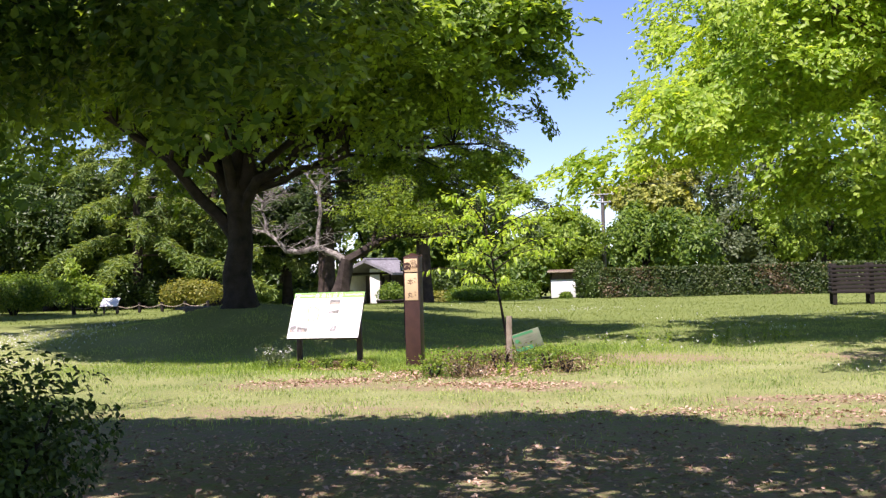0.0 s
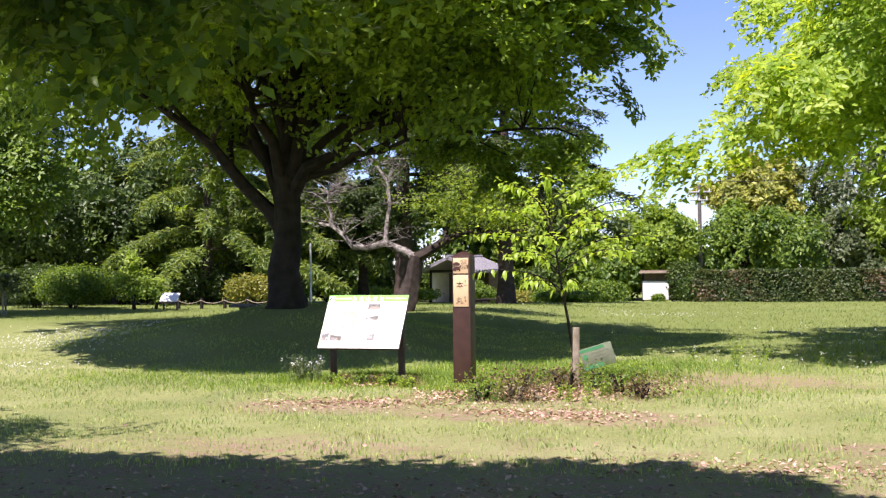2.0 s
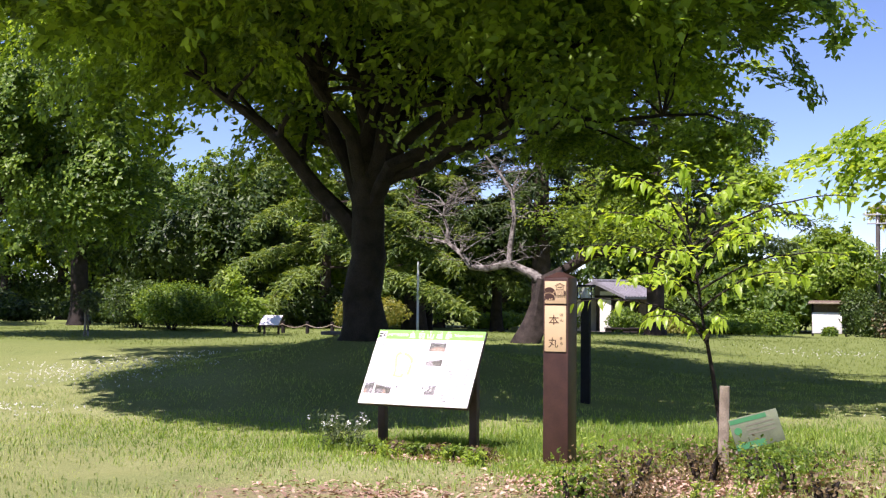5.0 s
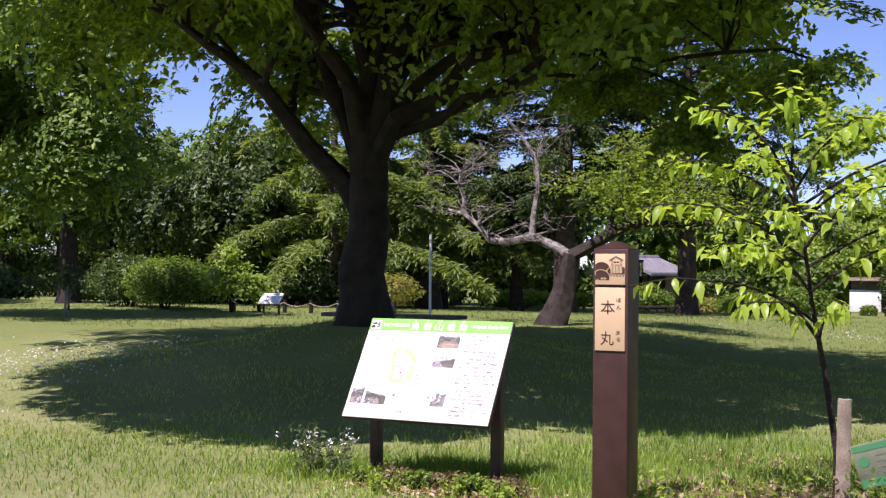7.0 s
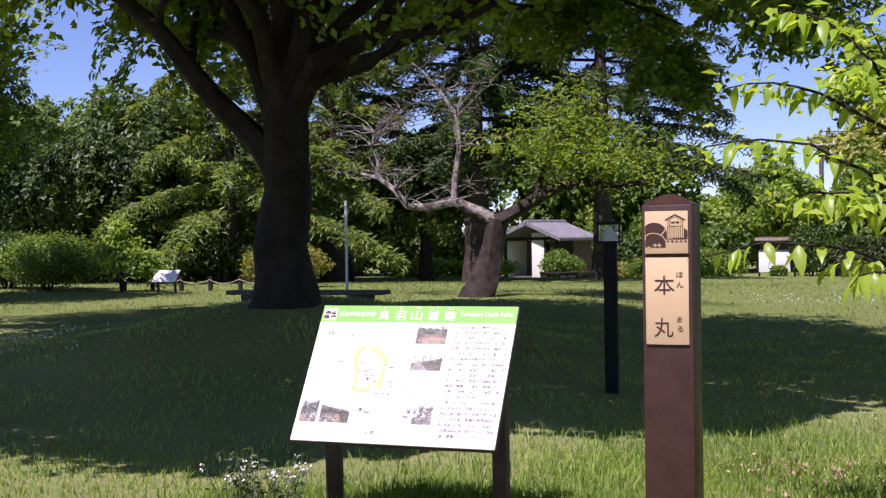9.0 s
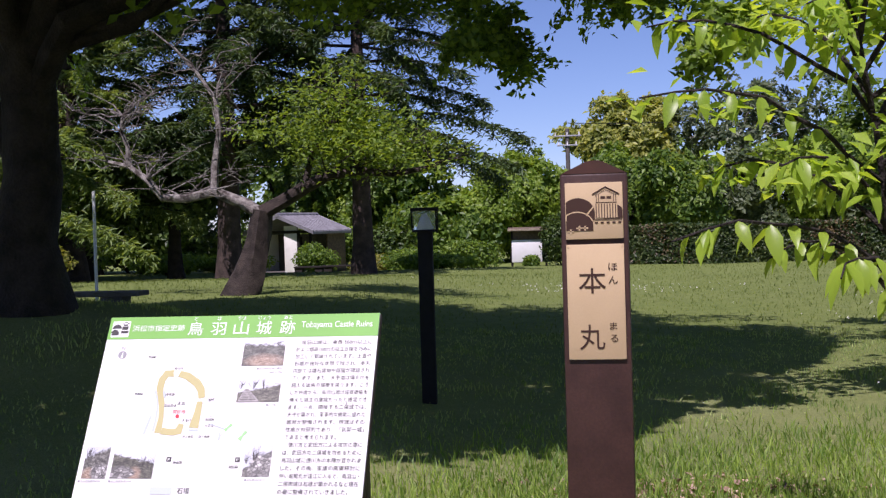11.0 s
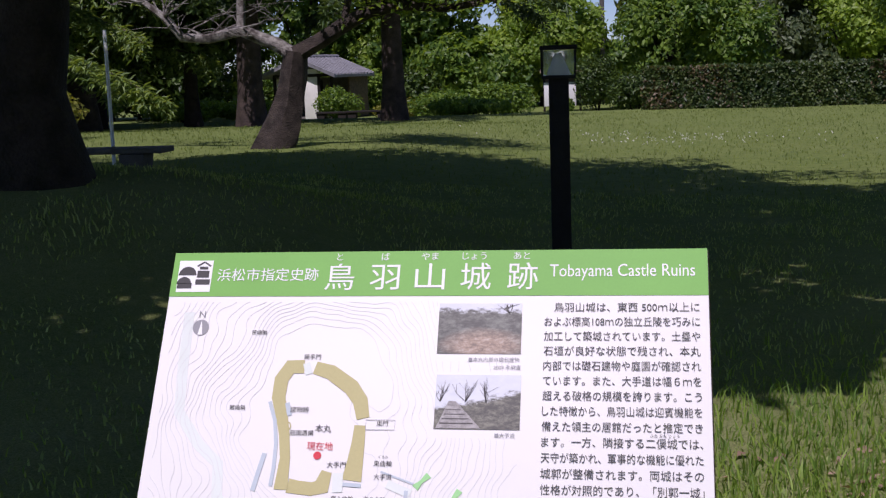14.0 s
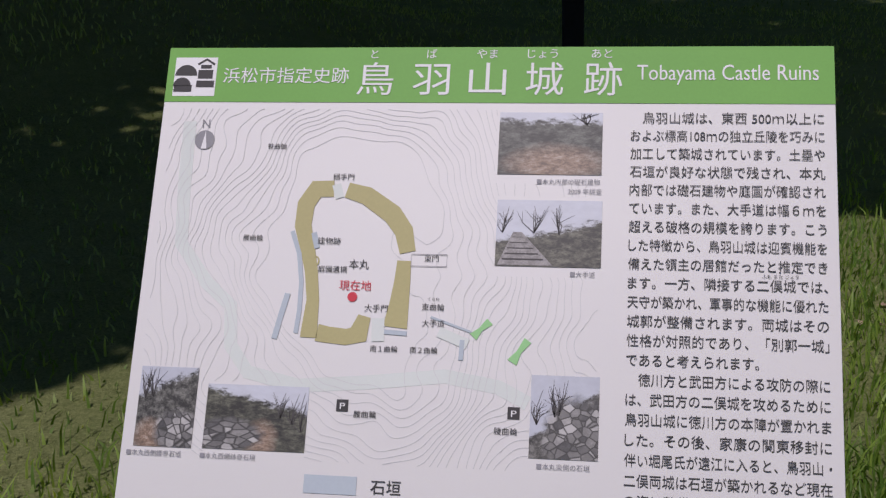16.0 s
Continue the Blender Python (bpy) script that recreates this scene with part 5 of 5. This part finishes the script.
def utility_pole():
    x, y = -1.15, 60.0
    e = empty("utility_pole", Matrix.Translation((x, y, G(x, y))), "grey concrete utility pole with cross-arms", "utility pole")
    part("mast", tube([(0, 0, -0.3), (0, 0, 7.0)], [0.15, 0.11], 12), CONCRETE, e)
    for z, w in ((6.6, 1.5), (6.1, 1.1)):
        part("cross_arm", box(w, 0.08, 0.08, Matrix.Translation((0, -0.12, z)), 0.01), GREY_METAL, e)
        for s in (-1, 0, 1):
            part("insulator", tube([(s * w * 0.42, -0.12, z + 0.04), (s * w * 0.42, -0.12, z + 0.2)], [0.04, 0.03], 8), WHITE_METAL, e)


utility_pole()
wire = tagged(part("overhead_wire", tube([Vector((-1.15, 60, 6.8)).lerp(Vector((26, 70, 10.5)), s / 10) + Vector((0, 0, -1.2 * 4 * (s / 10) * (1 - s / 10))) for s in range(11)], [0.02] * 11, 5), BLACK), "thin black overhead wire sagging from the pole", "wire")


# ---- shrubs, fence and small sign at the far left ----
def small_sign():
    x, y = -13.4, 18.2
    e = empty("small_sign", Matrix.Translation((x, y, G(x, y))) @ pose(0, 0, 0, 0, 0, 8), "small white sloping notice on two dark legs", "sign")
    part("panel", box(0.6, 0.40, 0.02, Matrix.Translation((0, 0, 0.40)) @ pose(0, 0, 0, 42), 0.004), PANEL, e)
    part("frame", box(0.63, 0.43, 0.02, Matrix.Translation((0, 0.012, 0.385)) @ pose(0, 0, 0, 42), 0.004), BROWN_LEG, e)
    for s in (-1, 1):
        part("leg", box(0.05, 0.05, 0.48, Matrix.Translation((s * 0.22, 0.03, 0.14)), 0.005), BROWN_LEG, e)


small_sign()


def rope_fence():
    e = empty("rope_fence", Matrix.Translation((-12.5, 19.6, 0)), "low fence of short dark posts joined by sagging rope", "fence")
    xs = [-15.6 + 0.85 * k for k in range(7)]
    for k, px in enumerate(xs):
        g = G(px, 19.6)
        part("post", tube([(px + 12.5, 0, g - 0.1), (px + 12.5, 0, g + 0.36)], [0.06, 0.055], 10), WOOD_DARK, e)
        if k:
            a, b = Vector((xs[k - 1] + 12.5, -0.06, G(xs[k - 1], 19.6) + 0.28)), Vector((px + 12.5, -0.06, g + 0.28))
            part("rope", tube([a.lerp(b, s / 6) - Vector((0, 0, 0.10 * 4 * (s / 6) * (1 - s / 6))) for s in range(7)], [0.012] * 7, 6), STAKE, e)


rope_fence()
broadleaf("shrub_tree", (-15.1, 18.8, G(-15.1, 18.8)), [((-15.2, 18.8, 1.35), (0.85, 0.8, 0.4)), ((-14.6, 18.8, 1.15), (0.7, 0.6, 0.3)), ((-15.3, 18.8, 2.0), (0.42, 0.42, 0.2))],
    44, 55, 0.12, LEAF_LIME, BARK, "small bright green shrub tree with open layers", 311, trunk=0.05, fork=0.7, limbs=7, spray=(0.5, 0.5, 0.08), category="shrub", jitter=0.35)
bush("azalea_bush", -17.7, 19.2, 1.7, 1.3, 1.75, 0.09, LEAF_MID, BARK, "rounded green azalea bush beside the lawn", 312, 14000, loose=0.12)
bush("azalea_bush", -20.2, 20.6, 1.8, 1.3, 1.9, 0.09, LEAF_DARK, BARK, "rounded dark azalea bush beside the lawn", 313, 12000, loose=0.12)
bush("yellow_shrub", -11.9, 21.4, 1.15, 0.9, 1.25, 0.10, LEAF_YELLOWISH, BARK, "loose yellow-green shrub near the rope fence", 314, 5000, category="shrub")
broadleaf("young_tree", (-16.3, 13.9, G(-16.3, 13.9)), [((-16.2, 13.9, 1.3), (0.36, 0.36, 0.32))], 14, 32, 0.12, LEAF_GREY, BARK_GREY, "thin young tree with sparse pale leaves", 315, trunk=0.025, fork=1.0, limbs=4, spray=(0.25, 0.25, 0.1))
tagged(part("support_stake", tube([(-16.42, 13.9, 0.1), (-16.38, 13.9, 1.15)], [0.035, 0.03], 8), STAKE), "pale wooden stake beside the young tree", "stake")
for k, (x, y, rx, h, m_) in enumerate(((-15.0, 38.0, 1.6, 0.9, LEAF_LIME), (-12.6, 38.6, 1.4, 0.8, LEAF_LIME), (-8.9, 47.5, 1.3, 1.0, LEAF_YELLOWISH), (-7.0, 46.0, 1.4, 1.5, LEAF_MID), (-5.0, 39.5, 1.7, 0.7, LEAF_LIME), (-4.6, 47.0, 1.3, 1.9, LEAF_MID), (0.6, 43.5, 1.2, 1.9, LEAF_DARK), (-0.2, 53.5, 1.5, 2.3, LEAF_MID), (-18.5, 37.0, 1.8, 1.6, LEAF_MID), (-12.0, 48.4, 1.1, 1.6, LEAF_MID), (-1.1, 51.6, 1.05, 3.0, LEAF_DARK), (-2.4, 50.6, 0.4, 0.7, LEAF_MID))):
    bush("garden_bush", x, y, rx, rx * 0.8, h, 0.13, m_, BARK, "low clipped garden bush at the far lawn edge", 330 + k, 5000, group="garden bushes")
bush("azalea_bush", 3.2, -13.4, 1.0, 0.8, 1.3, 0.045, LEAF_DARK, BARK, "dense dark azalea bush in deep shade", 301, 16000)


# ---- sapling with its stake and tag ----
def leaf_blade(length, width, curl):
    bm = bmesh.new()
    prof = ((0, 0.06), (0.18, 0.62), (0.42, 1.0), (0.7, 0.72), (0.9, 0.28), (1.0, 0.02))
    rows = []
    for s, w in prof:
        z = -curl * length * s * s
        rows.append([bm.verts.new((length * s, k * width * w / 2, z + abs(k) * 0.14 * width * w)) for k in (-1, 0, 1)])
    for a, b in zip(rows, rows[1:]):
        for k in range(2):
            bm.faces.new((a[k], a[k + 1], b[k + 1], b[k]))
    me = bpy.data.meshes.new("leaf")
    bm.to_mesh(me)
    bm.free()
    me.shade_smooth()
    me.materials.append(LEAF_SAPLING)
    return me


def sapling():
    bx, by = 3.45, 0.22
    g = G(bx, by)
    e = empty("sapling", Matrix.Translation((bx, by, g)), "slender young tree with long bright green drooping leaves", "tree")
    rng = random.Random(77)
    stem = [(0, 0, -0.1), (0.0, 0, 0.4), (-0.07, -0.02, 0.9), (-0.16, -0.03, 1.4), (-0.22, -0.05, 1.9), (-0.30, -0.1, 2.35), (-0.42, -0.15, 2.62)]
    part("stem", tube(stem, [0.026, 0.023, 0.020, 0.016, 0.012, 0.008, 0.004], 9, None, 0.1, 2), BARK, e)
    kinds = [leaf_blade(0.135, 0.056, c) for c in (0.25, 0.45, 0.65)] + [leaf_blade(0.105, 0.046, 0.5)]
    ends = [(-1.2, -1.22, 1.5), (-1.30, -0.66, 2.02), (-1.25, -0.2, 2.35), (-0.95, -0.4, 2.68), (-0.2, -0.5, 2.75), (0.3, -0.2, 2.6), (0.85, -0.2, 2.3), (1.15, 0.1, 1.95), (0.9, -0.5, 1.75), (-0.75, 0.55, 2.45), (0.3, 0.7, 2.3), (-1.0, 0.1, 1.75), (-0.75, -0.75, 1.75),
            (-0.55, -0.55, 2.35), (0.55, -0.7, 2.1), (-0.2, -0.85, 1.95), (1.25, -0.35, 2.45), (-0.75, -0.2, 1.4), (-0.5, -0.85, 1.35), (0.1, -0.3, 1.35)]
    rest = []
    for i, q in enumerate(ends):
        q = (q[0] * 0.9, q[1], q[2]) if q[0] < -0.6 else q
        z0 = min(2.4, max(0.8, q[2] * 0.75))
        s0 = min(5.9, max(0.0, (z0 + 0.1) / 0.45))
        k = int(s0)
        a = Vector(stem[k]).lerp(Vector(stem[k + 1]), s0 - k)
        pts = curve_pts(a, q, 0.16, 8, i * 2.3, 0.03)
        part("branch", tube(pts, [0.010 * (1 - 0.8 * j / 8) + 0.0015 for j in range(9)], 6), BARK, e)
        rest += [np.array(pts[3].lerp(pts[8], u)) + np.array([rng.gauss(0, 0.10), rng.gauss(0, 0.10), rng.gauss(0.03, 0.05)]) for u in [w / 35 for w in range(36)] if q[2] > 1.6]
        for j in range(14):
            s = 0.22 + 0.78 * j / 13
            f = s * 8
            p = pts[min(7, int(f))].lerp(pts[min(8, int(f) + 1)], f - int(f))
            d = (pts[min(8, int(f) + 1)] - pts[max(0, int(f) - 1)]).normalized()
            yaw = math.degrees(math.atan2(d.y, d.x)) + (1 if j % 2 else -1) * rng.uniform(35, 70) * (0.2 if j == 13 else 1)
            lf = new("leaf", kinds[rng.randrange(4)])
            lf.parent = e
            sc = rng.uniform(0.8, 1.2)
            lf.matrix_local = Matrix.Translation(p) @ pose(0, 0, 0, rng.uniform(-25, 25), rng.uniform(15, 55), yaw) @ Matrix.Diagonal((sc, sc, sc, 1))
    rest = np.array(rest)
    link("foliage", leaves_mesh("foliage", rest, np.tile(np.array([0, -0.3, 0.9]), (len(rest), 1)), 0.088, np.random.default_rng(5), 0.46, 0.3, 0.8), LEAF_SAPLING, e)["kind"] = "stuff"


sapling()
tagged(part("wooden_stake", tube([(3.50, 0.10, -0.1), (3.51, 0.10, 0.35), (3.52, 0.10, 0.76)], [0.052, 0.05, 0.046], 8, None, 0.12, 6), STAKE), "weathered grey wooden stake beside the sapling", "stake")


def tree_tag():
    m = Matrix.Translation((3.80, 0.12, 0.375)) @ pose(0, 0, 0, 90 + 9, -17, 8)
    e = empty("tree_tag", m, "tilted faded notice card with green bands", "sign")
    part("card", box(0.44, 0.30, 0.008, None, 0.002), mat("faded_card", (0.21, 0.25, 0.16), 0.6, 0.2, 9, 0.05), e)
    gm = ink("tag_green", (0.07, 0.30, 0.13))
    part("green_band", rect(-0.21, 0.10, 0.12, 0.14, 0.0055), gm, e)
    part("green_band", rect(-0.215, -0.145, 0.05, -0.085, 0.0055), gm, e)
    part("tree_mark", disc(-0.16, 0.03, 0.035, 0.0055, 18), gm, e)
    for k in range(3):
        part("text_bar", rect(-0.08, 0.055 - 0.04 * k, 0.17, 0.068 - 0.04 * k, 0.0055), ink("tag_grey", (0.24, 0.24, 0.18)), e)
    part("stick", tube([(-0.05, -0.14, -0.012), (-0.16, -0.46, -0.03)], [0.012, 0.012], 8), STAKE, e)


tree_tag()


# ---- ground cover ----
def tri_stuff(name, V, material, label, category):
    n, k = V.shape[:2]
    me = bpy.data.meshes.new(name)
    me.vertices.add(n * k)
    me.vertices.foreach_set("co", V.reshape(-1))
    F = (np.arange(n)[:, None] * k + np.array([0, 1, 2] if k == 3 else [0, 1, 2, 1, 3, 2] if k == 4 else [0, 1, 2, 1, 3, 2, 2, 3, 4])[None]).reshape(-1)
    me.loops.add(len(F))
    me.loops.foreach_set("vertex_index", F)
    me.polygons.add(len(F) // 3)
    me.polygons.foreach_set("loop_start", np.arange(0, len(F), 3))
    me.polygons.foreach_set("loop_total", np.full(len(F) // 3, 3))
    me.update()
    me.validate()
    return tagged(link(name, me, material), label, category, kind="stuff")


def heights(X, Y):
    return np.array([G(x, y) for x, y in zip(X, Y)])


WORN = ((3.9, -3.4, 1.5, 0.6), (5.0, -10.8, 8.0, 3.8), (1.3, -3.0, 1.2, 0.6), (8.5, -5.0, 2.0, 0.4), (10.5, 1.0, 2.2, 1.3), (5.5, 0.9, 1.3, 0.9))


def blades(rng, X, Y, H, W):
    Z = heights(X, Y)
    a, b = rng.uniform(0, 6.28, len(X)), rng.uniform(0, 6.28, len(X))
    bend = H * rng.uniform(0.1, 0.75, len(X))
    V = np.empty((len(X), 5, 3))
    ux, uy = np.cos(a) * W / 2, np.sin(a) * W / 2
    dx, dy = np.cos(b) * bend, np.sin(b) * bend
    for i, (s, t, q) in enumerate(((-1, 0, 0), (1, 0, 0), (-0.75, 0.55, 0.3), (0.75, 0.55, 0.3), (0, 1.0, 1.0))):
        V[:, i] = np.stack([X + ux * s + dx * q, Y + uy * s + dy * q, Z - 0.01 + H * t * (1 if i < 4 else 0.9)], 1)
    return V


def lawn():
    rng = np.random.default_rng(81)
    n = 130000
    X, Y = rng.uniform(-8, 11, n), rng.uniform(-9.5, 12, n)
    keep = np.ones(n, bool)
    for x, y, rx, ry in WORN:
        keep &= ~((((X - x) / rx) ** 2 + ((Y - y) / ry) ** 2 < 1.0) & (rng.uniform(0, 1, n) < 0.88))
    c = np.array([noise.noise((x * 1.3, y * 1.3, 0.0)) for x, y in zip(X, Y)])
    keep &= c > rng.uniform(-0.75, 0.15, n)
    X, Y, c = X[keep], Y[keep], c[keep]
    H = (0.028 + 0.042 * np.clip(c + 0.3, 0, 1)) * rng.uniform(0.5, 1.5, len(X))
    tri_stuff("lawn_grass", blades(rng, X, Y, H, 0.009 + 0.004 * rng.uniform(0, 1, len(X))), GRASS_BLADE, "short uneven mown grass with dry blades", "grass")
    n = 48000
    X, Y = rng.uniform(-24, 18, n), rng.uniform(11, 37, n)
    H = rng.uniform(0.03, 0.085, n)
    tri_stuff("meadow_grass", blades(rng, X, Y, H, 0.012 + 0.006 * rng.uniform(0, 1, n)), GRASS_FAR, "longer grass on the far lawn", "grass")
    X, Y, H = [], [], []
    for cx, cy, r, m_, h in ((2.1, -0.75, 0.45, 1800, 0.15), (2.5, -0.2, 0.7, 1700, 0.15), (0.55, 0.25, 0.85, 3600, 0.20), (-0.35, -0.1, 0.5, 1800, 0.20), (1.5, 0.3, 0.6, 3000, 0.17), (3.6, 0.6, 1.2, 1700, 0.2), (2.7, 1.2, 1.5, 2600, 0.15), (0.4, -0.6, 1.0, 2200, 0.11), (3.2, -1.5, 1.4, 900, 0.10), (5.5, 3.0, 2.0, 2000, 0.14), (-2.0, 0.4, 1.6, 3000, 0.12), (1.4, 1.5, 1.2, 3500, 0.18), (3.0, 1.6, 1.3, 3200, 0.17), (3.9, 3.0, 1.5, 3000, 0.16), (2.1, 2.7, 1.3, 2600, 0.15), (-3.2, -0.3, 1.6, 2600, 0.10), (-1.0, -1.0, 1.0, 1500, 0.11), (5.2, -0.6, 1.3, 1600, 0.11)):
        X.append(rng.normal(cx, r * 0.6, m_))
        Y.append(rng.normal(cy, r * 0.5, m_))
        H.append(h * 0.58 * rng.uniform(0.3, 1.4, m_))
    X, Y, H = np.concatenate(X), np.concatenate(Y), np.concatenate(H)
    tri_stuff("tall_grass", blades(rng, X, Y, H, 0.007 + 0.004 * rng.uniform(0, 1, len(X))), GRASS_LUSH, "tufts of long fresh grass round the sign and post", "grass")


lawn()


def litter():
    rng = np.random.default_rng(83)
    P = []
    for cx, cy, rx, ry, m_ in ((3.9, -3.2, 1.0, 0.5, 650), (0.75, -0.35, 0.6, 0.25, 1700), (3.3, -0.6, 1.1, 0.8, 3200), (2.9, 0.5, 0.7, 0.35, 900), (3.0, -1.2, 0.9, 0.8, 1200), (5.0, -9.5, 5.0, 2.2, 5000), (8.5, -5.0, 1.4, 0.3, 300), (2.7, -1.4, 0.7, 0.5, 900), (3.6, 0.9, 0.9, 0.5, 1100), (2.6, 2.0, 0.7, 0.4, 500), (1.5, -2.6, 1.2, 0.6, 700), (6.8, -6.3, 1.8, 0.5, 600)):
        x, y = rng.normal(cx, rx * 0.6, m_), rng.normal(cy, ry * 0.6, m_)
        P.append(np.stack([x, y, heights(x, y) + rng.uniform(0.004, 0.02, m_)], 1))
    P = np.concatenate(P)
    me = leaves_mesh("leaf_litter", P, np.tile(np.array([0, 0, 1.0]), (len(P), 1)), 0.055, rng, 0.55, 0.35)
    tagged(link("leaf_litter", me, LITTER), "dry reddish-brown fallen leaves on bare soil", "leaf litter", kind="stuff")


litter()


def clover():
    rng = np.random.default_rng(85)
    P = []
    for cx, cy, rx, ry, m_ in ((-7.6, 4.4, 1.7, 1.5, 520), (-5.2, 0.2, 0.8, 0.5, 60), (9.6, -2.4, 1.0, 0.5, 50), (6.5, 3.5, 2.5, 2.0, 40), (1.5, 21.0, 2.5, 1.5, 120), (7.0, 12.0, 3.0, 3.0, 90)):
        x, y = rng.normal(cx, rx * 0.6, m_), rng.normal(cy, ry * 0.6, m_)
        P.append(np.stack([x, y, heights(x, y) + rng.uniform(0.09, 0.17, m_)], 1))
    P = np.repeat(np.concatenate(P), 6, 0)
    P += rng.normal(0, 0.006, P.shape)
    me = leaves_mesh("clover_flowers", P, np.tile(np.array([0, 0, 1.0]), (len(P), 1)), 0.016, rng, 0.8, 1.2)
    tagged(link("clover_flowers", me, PETAL), "small white clover blossoms scattered in the grass", "flowers", kind="stuff")


clover()


def weed(x, y, h, seed, m_=None, flower=False):
    rng = np.random.default_rng(seed)
    e = empty("weed", Matrix.Translation((x, y, G(x, y))), "thin upright weed with small pale flower tips" if flower else "thin upright leafy weed in the grass", "weed", "weeds")
    bm, P = bmesh.new(), []
    for k in range(4):
        q = Vector((rng.normal(0, 0.25) * h, rng.normal(0, 0.2) * h, h * rng.uniform(0.7, 1.0)))
        pts = curve_pts((0, 0, -0.02), q, 0.03, 5, seed + k, 0.05)
        tube(pts, [0.004, 0.0035, 0.003, 0.0025, 0.002, 0.0012], 5, bm)
        for s in np.linspace(0.2, 1.0, 12):
            P.append(np.array(pts[0].lerp(q, s)) + rng.normal(0, 0.012, 3))
    part("stem", bm, GREEN_STEM, e)
    P = np.array(P)
    link("leaves", leaves_mesh("leaves", P, np.tile(np.array([0, -0.3, 0.8]), (len(P), 1)), 0.05, rng, 0.4, 0.5), m_ or LEAF_LIME, e)
    if flower:
        T = np.repeat(P[11::12], 8, 0) + rng.normal(0, 0.012, (len(P[11::12]) * 8, 3))
        link("flowers", leaves_mesh("flowers", T, np.tile(np.array([0, -0.3, 0.8]), (len(T), 1)), 0.018, rng, 0.7, 1.0), PETAL, e)["kind"] = "stuff"


WR = random.Random(91)
for k in range(9):
    weed(-0.25 + WR.uniform(-0.18, 0.2), -0.35 + WR.uniform(-0.15, 0.15), WR.uniform(0.25, 0.42), 400 + k, LEAF_GREY, k % 2 == 0)
for k in range(16):
    weed(WR.uniform(4.4, 8.2), WR.uniform(2.5, 6.0), WR.uniform(0.2, 0.42), 420 + k, None, k % 2 == 0)
for k in range(10):
    weed(WR.uniform(0.2, 1.5), -0.62 + WR.uniform(-0.14, 0.1), WR.uniform(0.1, 0.22), 440 + k)
for k, (x, y, r, h) in enumerate(((3.0, -1.0, 0.36, 0.32), (2.75, -1.9, 0.26, 0.26), (3.5, -0.6, 0.3, 0.34), (4.3, -0.9, 0.34, 0.36), (4.6, -1.4, 0.24, 0.26), (3.9, -0.35, 0.26, 0.3), (3.2, -1.9, 0.24, 0.22))):
    bush("low_shrub", x, y, r * 1.1, r, h, 0.045, (LEAF_DRY, LEAF_MID)[k % 2], BARK, "low straggling shrub with brownish green leaves", 460 + k, 430, lumps=4, loose=0.15, group="low shrubs under the sapling", category="shrub")
for k in range(6):
    bush("low_shrub", 0.22 + 0.22 * k, -0.45 + 0.05 * (k % 2), 0.15, 0.10, 0.15, 0.032, (LEAF_MID, LEAF_DRY)[k % 2], BARK, "low reddish green ground shrub before the sign", 480 + k, 600, loose=0.03, group="low shrubs before the sign", category="shrub")
for k in range(24):
    weed(WR.uniform(2.4, 4.8), WR.uniform(-2.2, 0.6), WR.uniform(0.15, 0.34), 500 + k, (None, LEAF_MID)[k % 2])
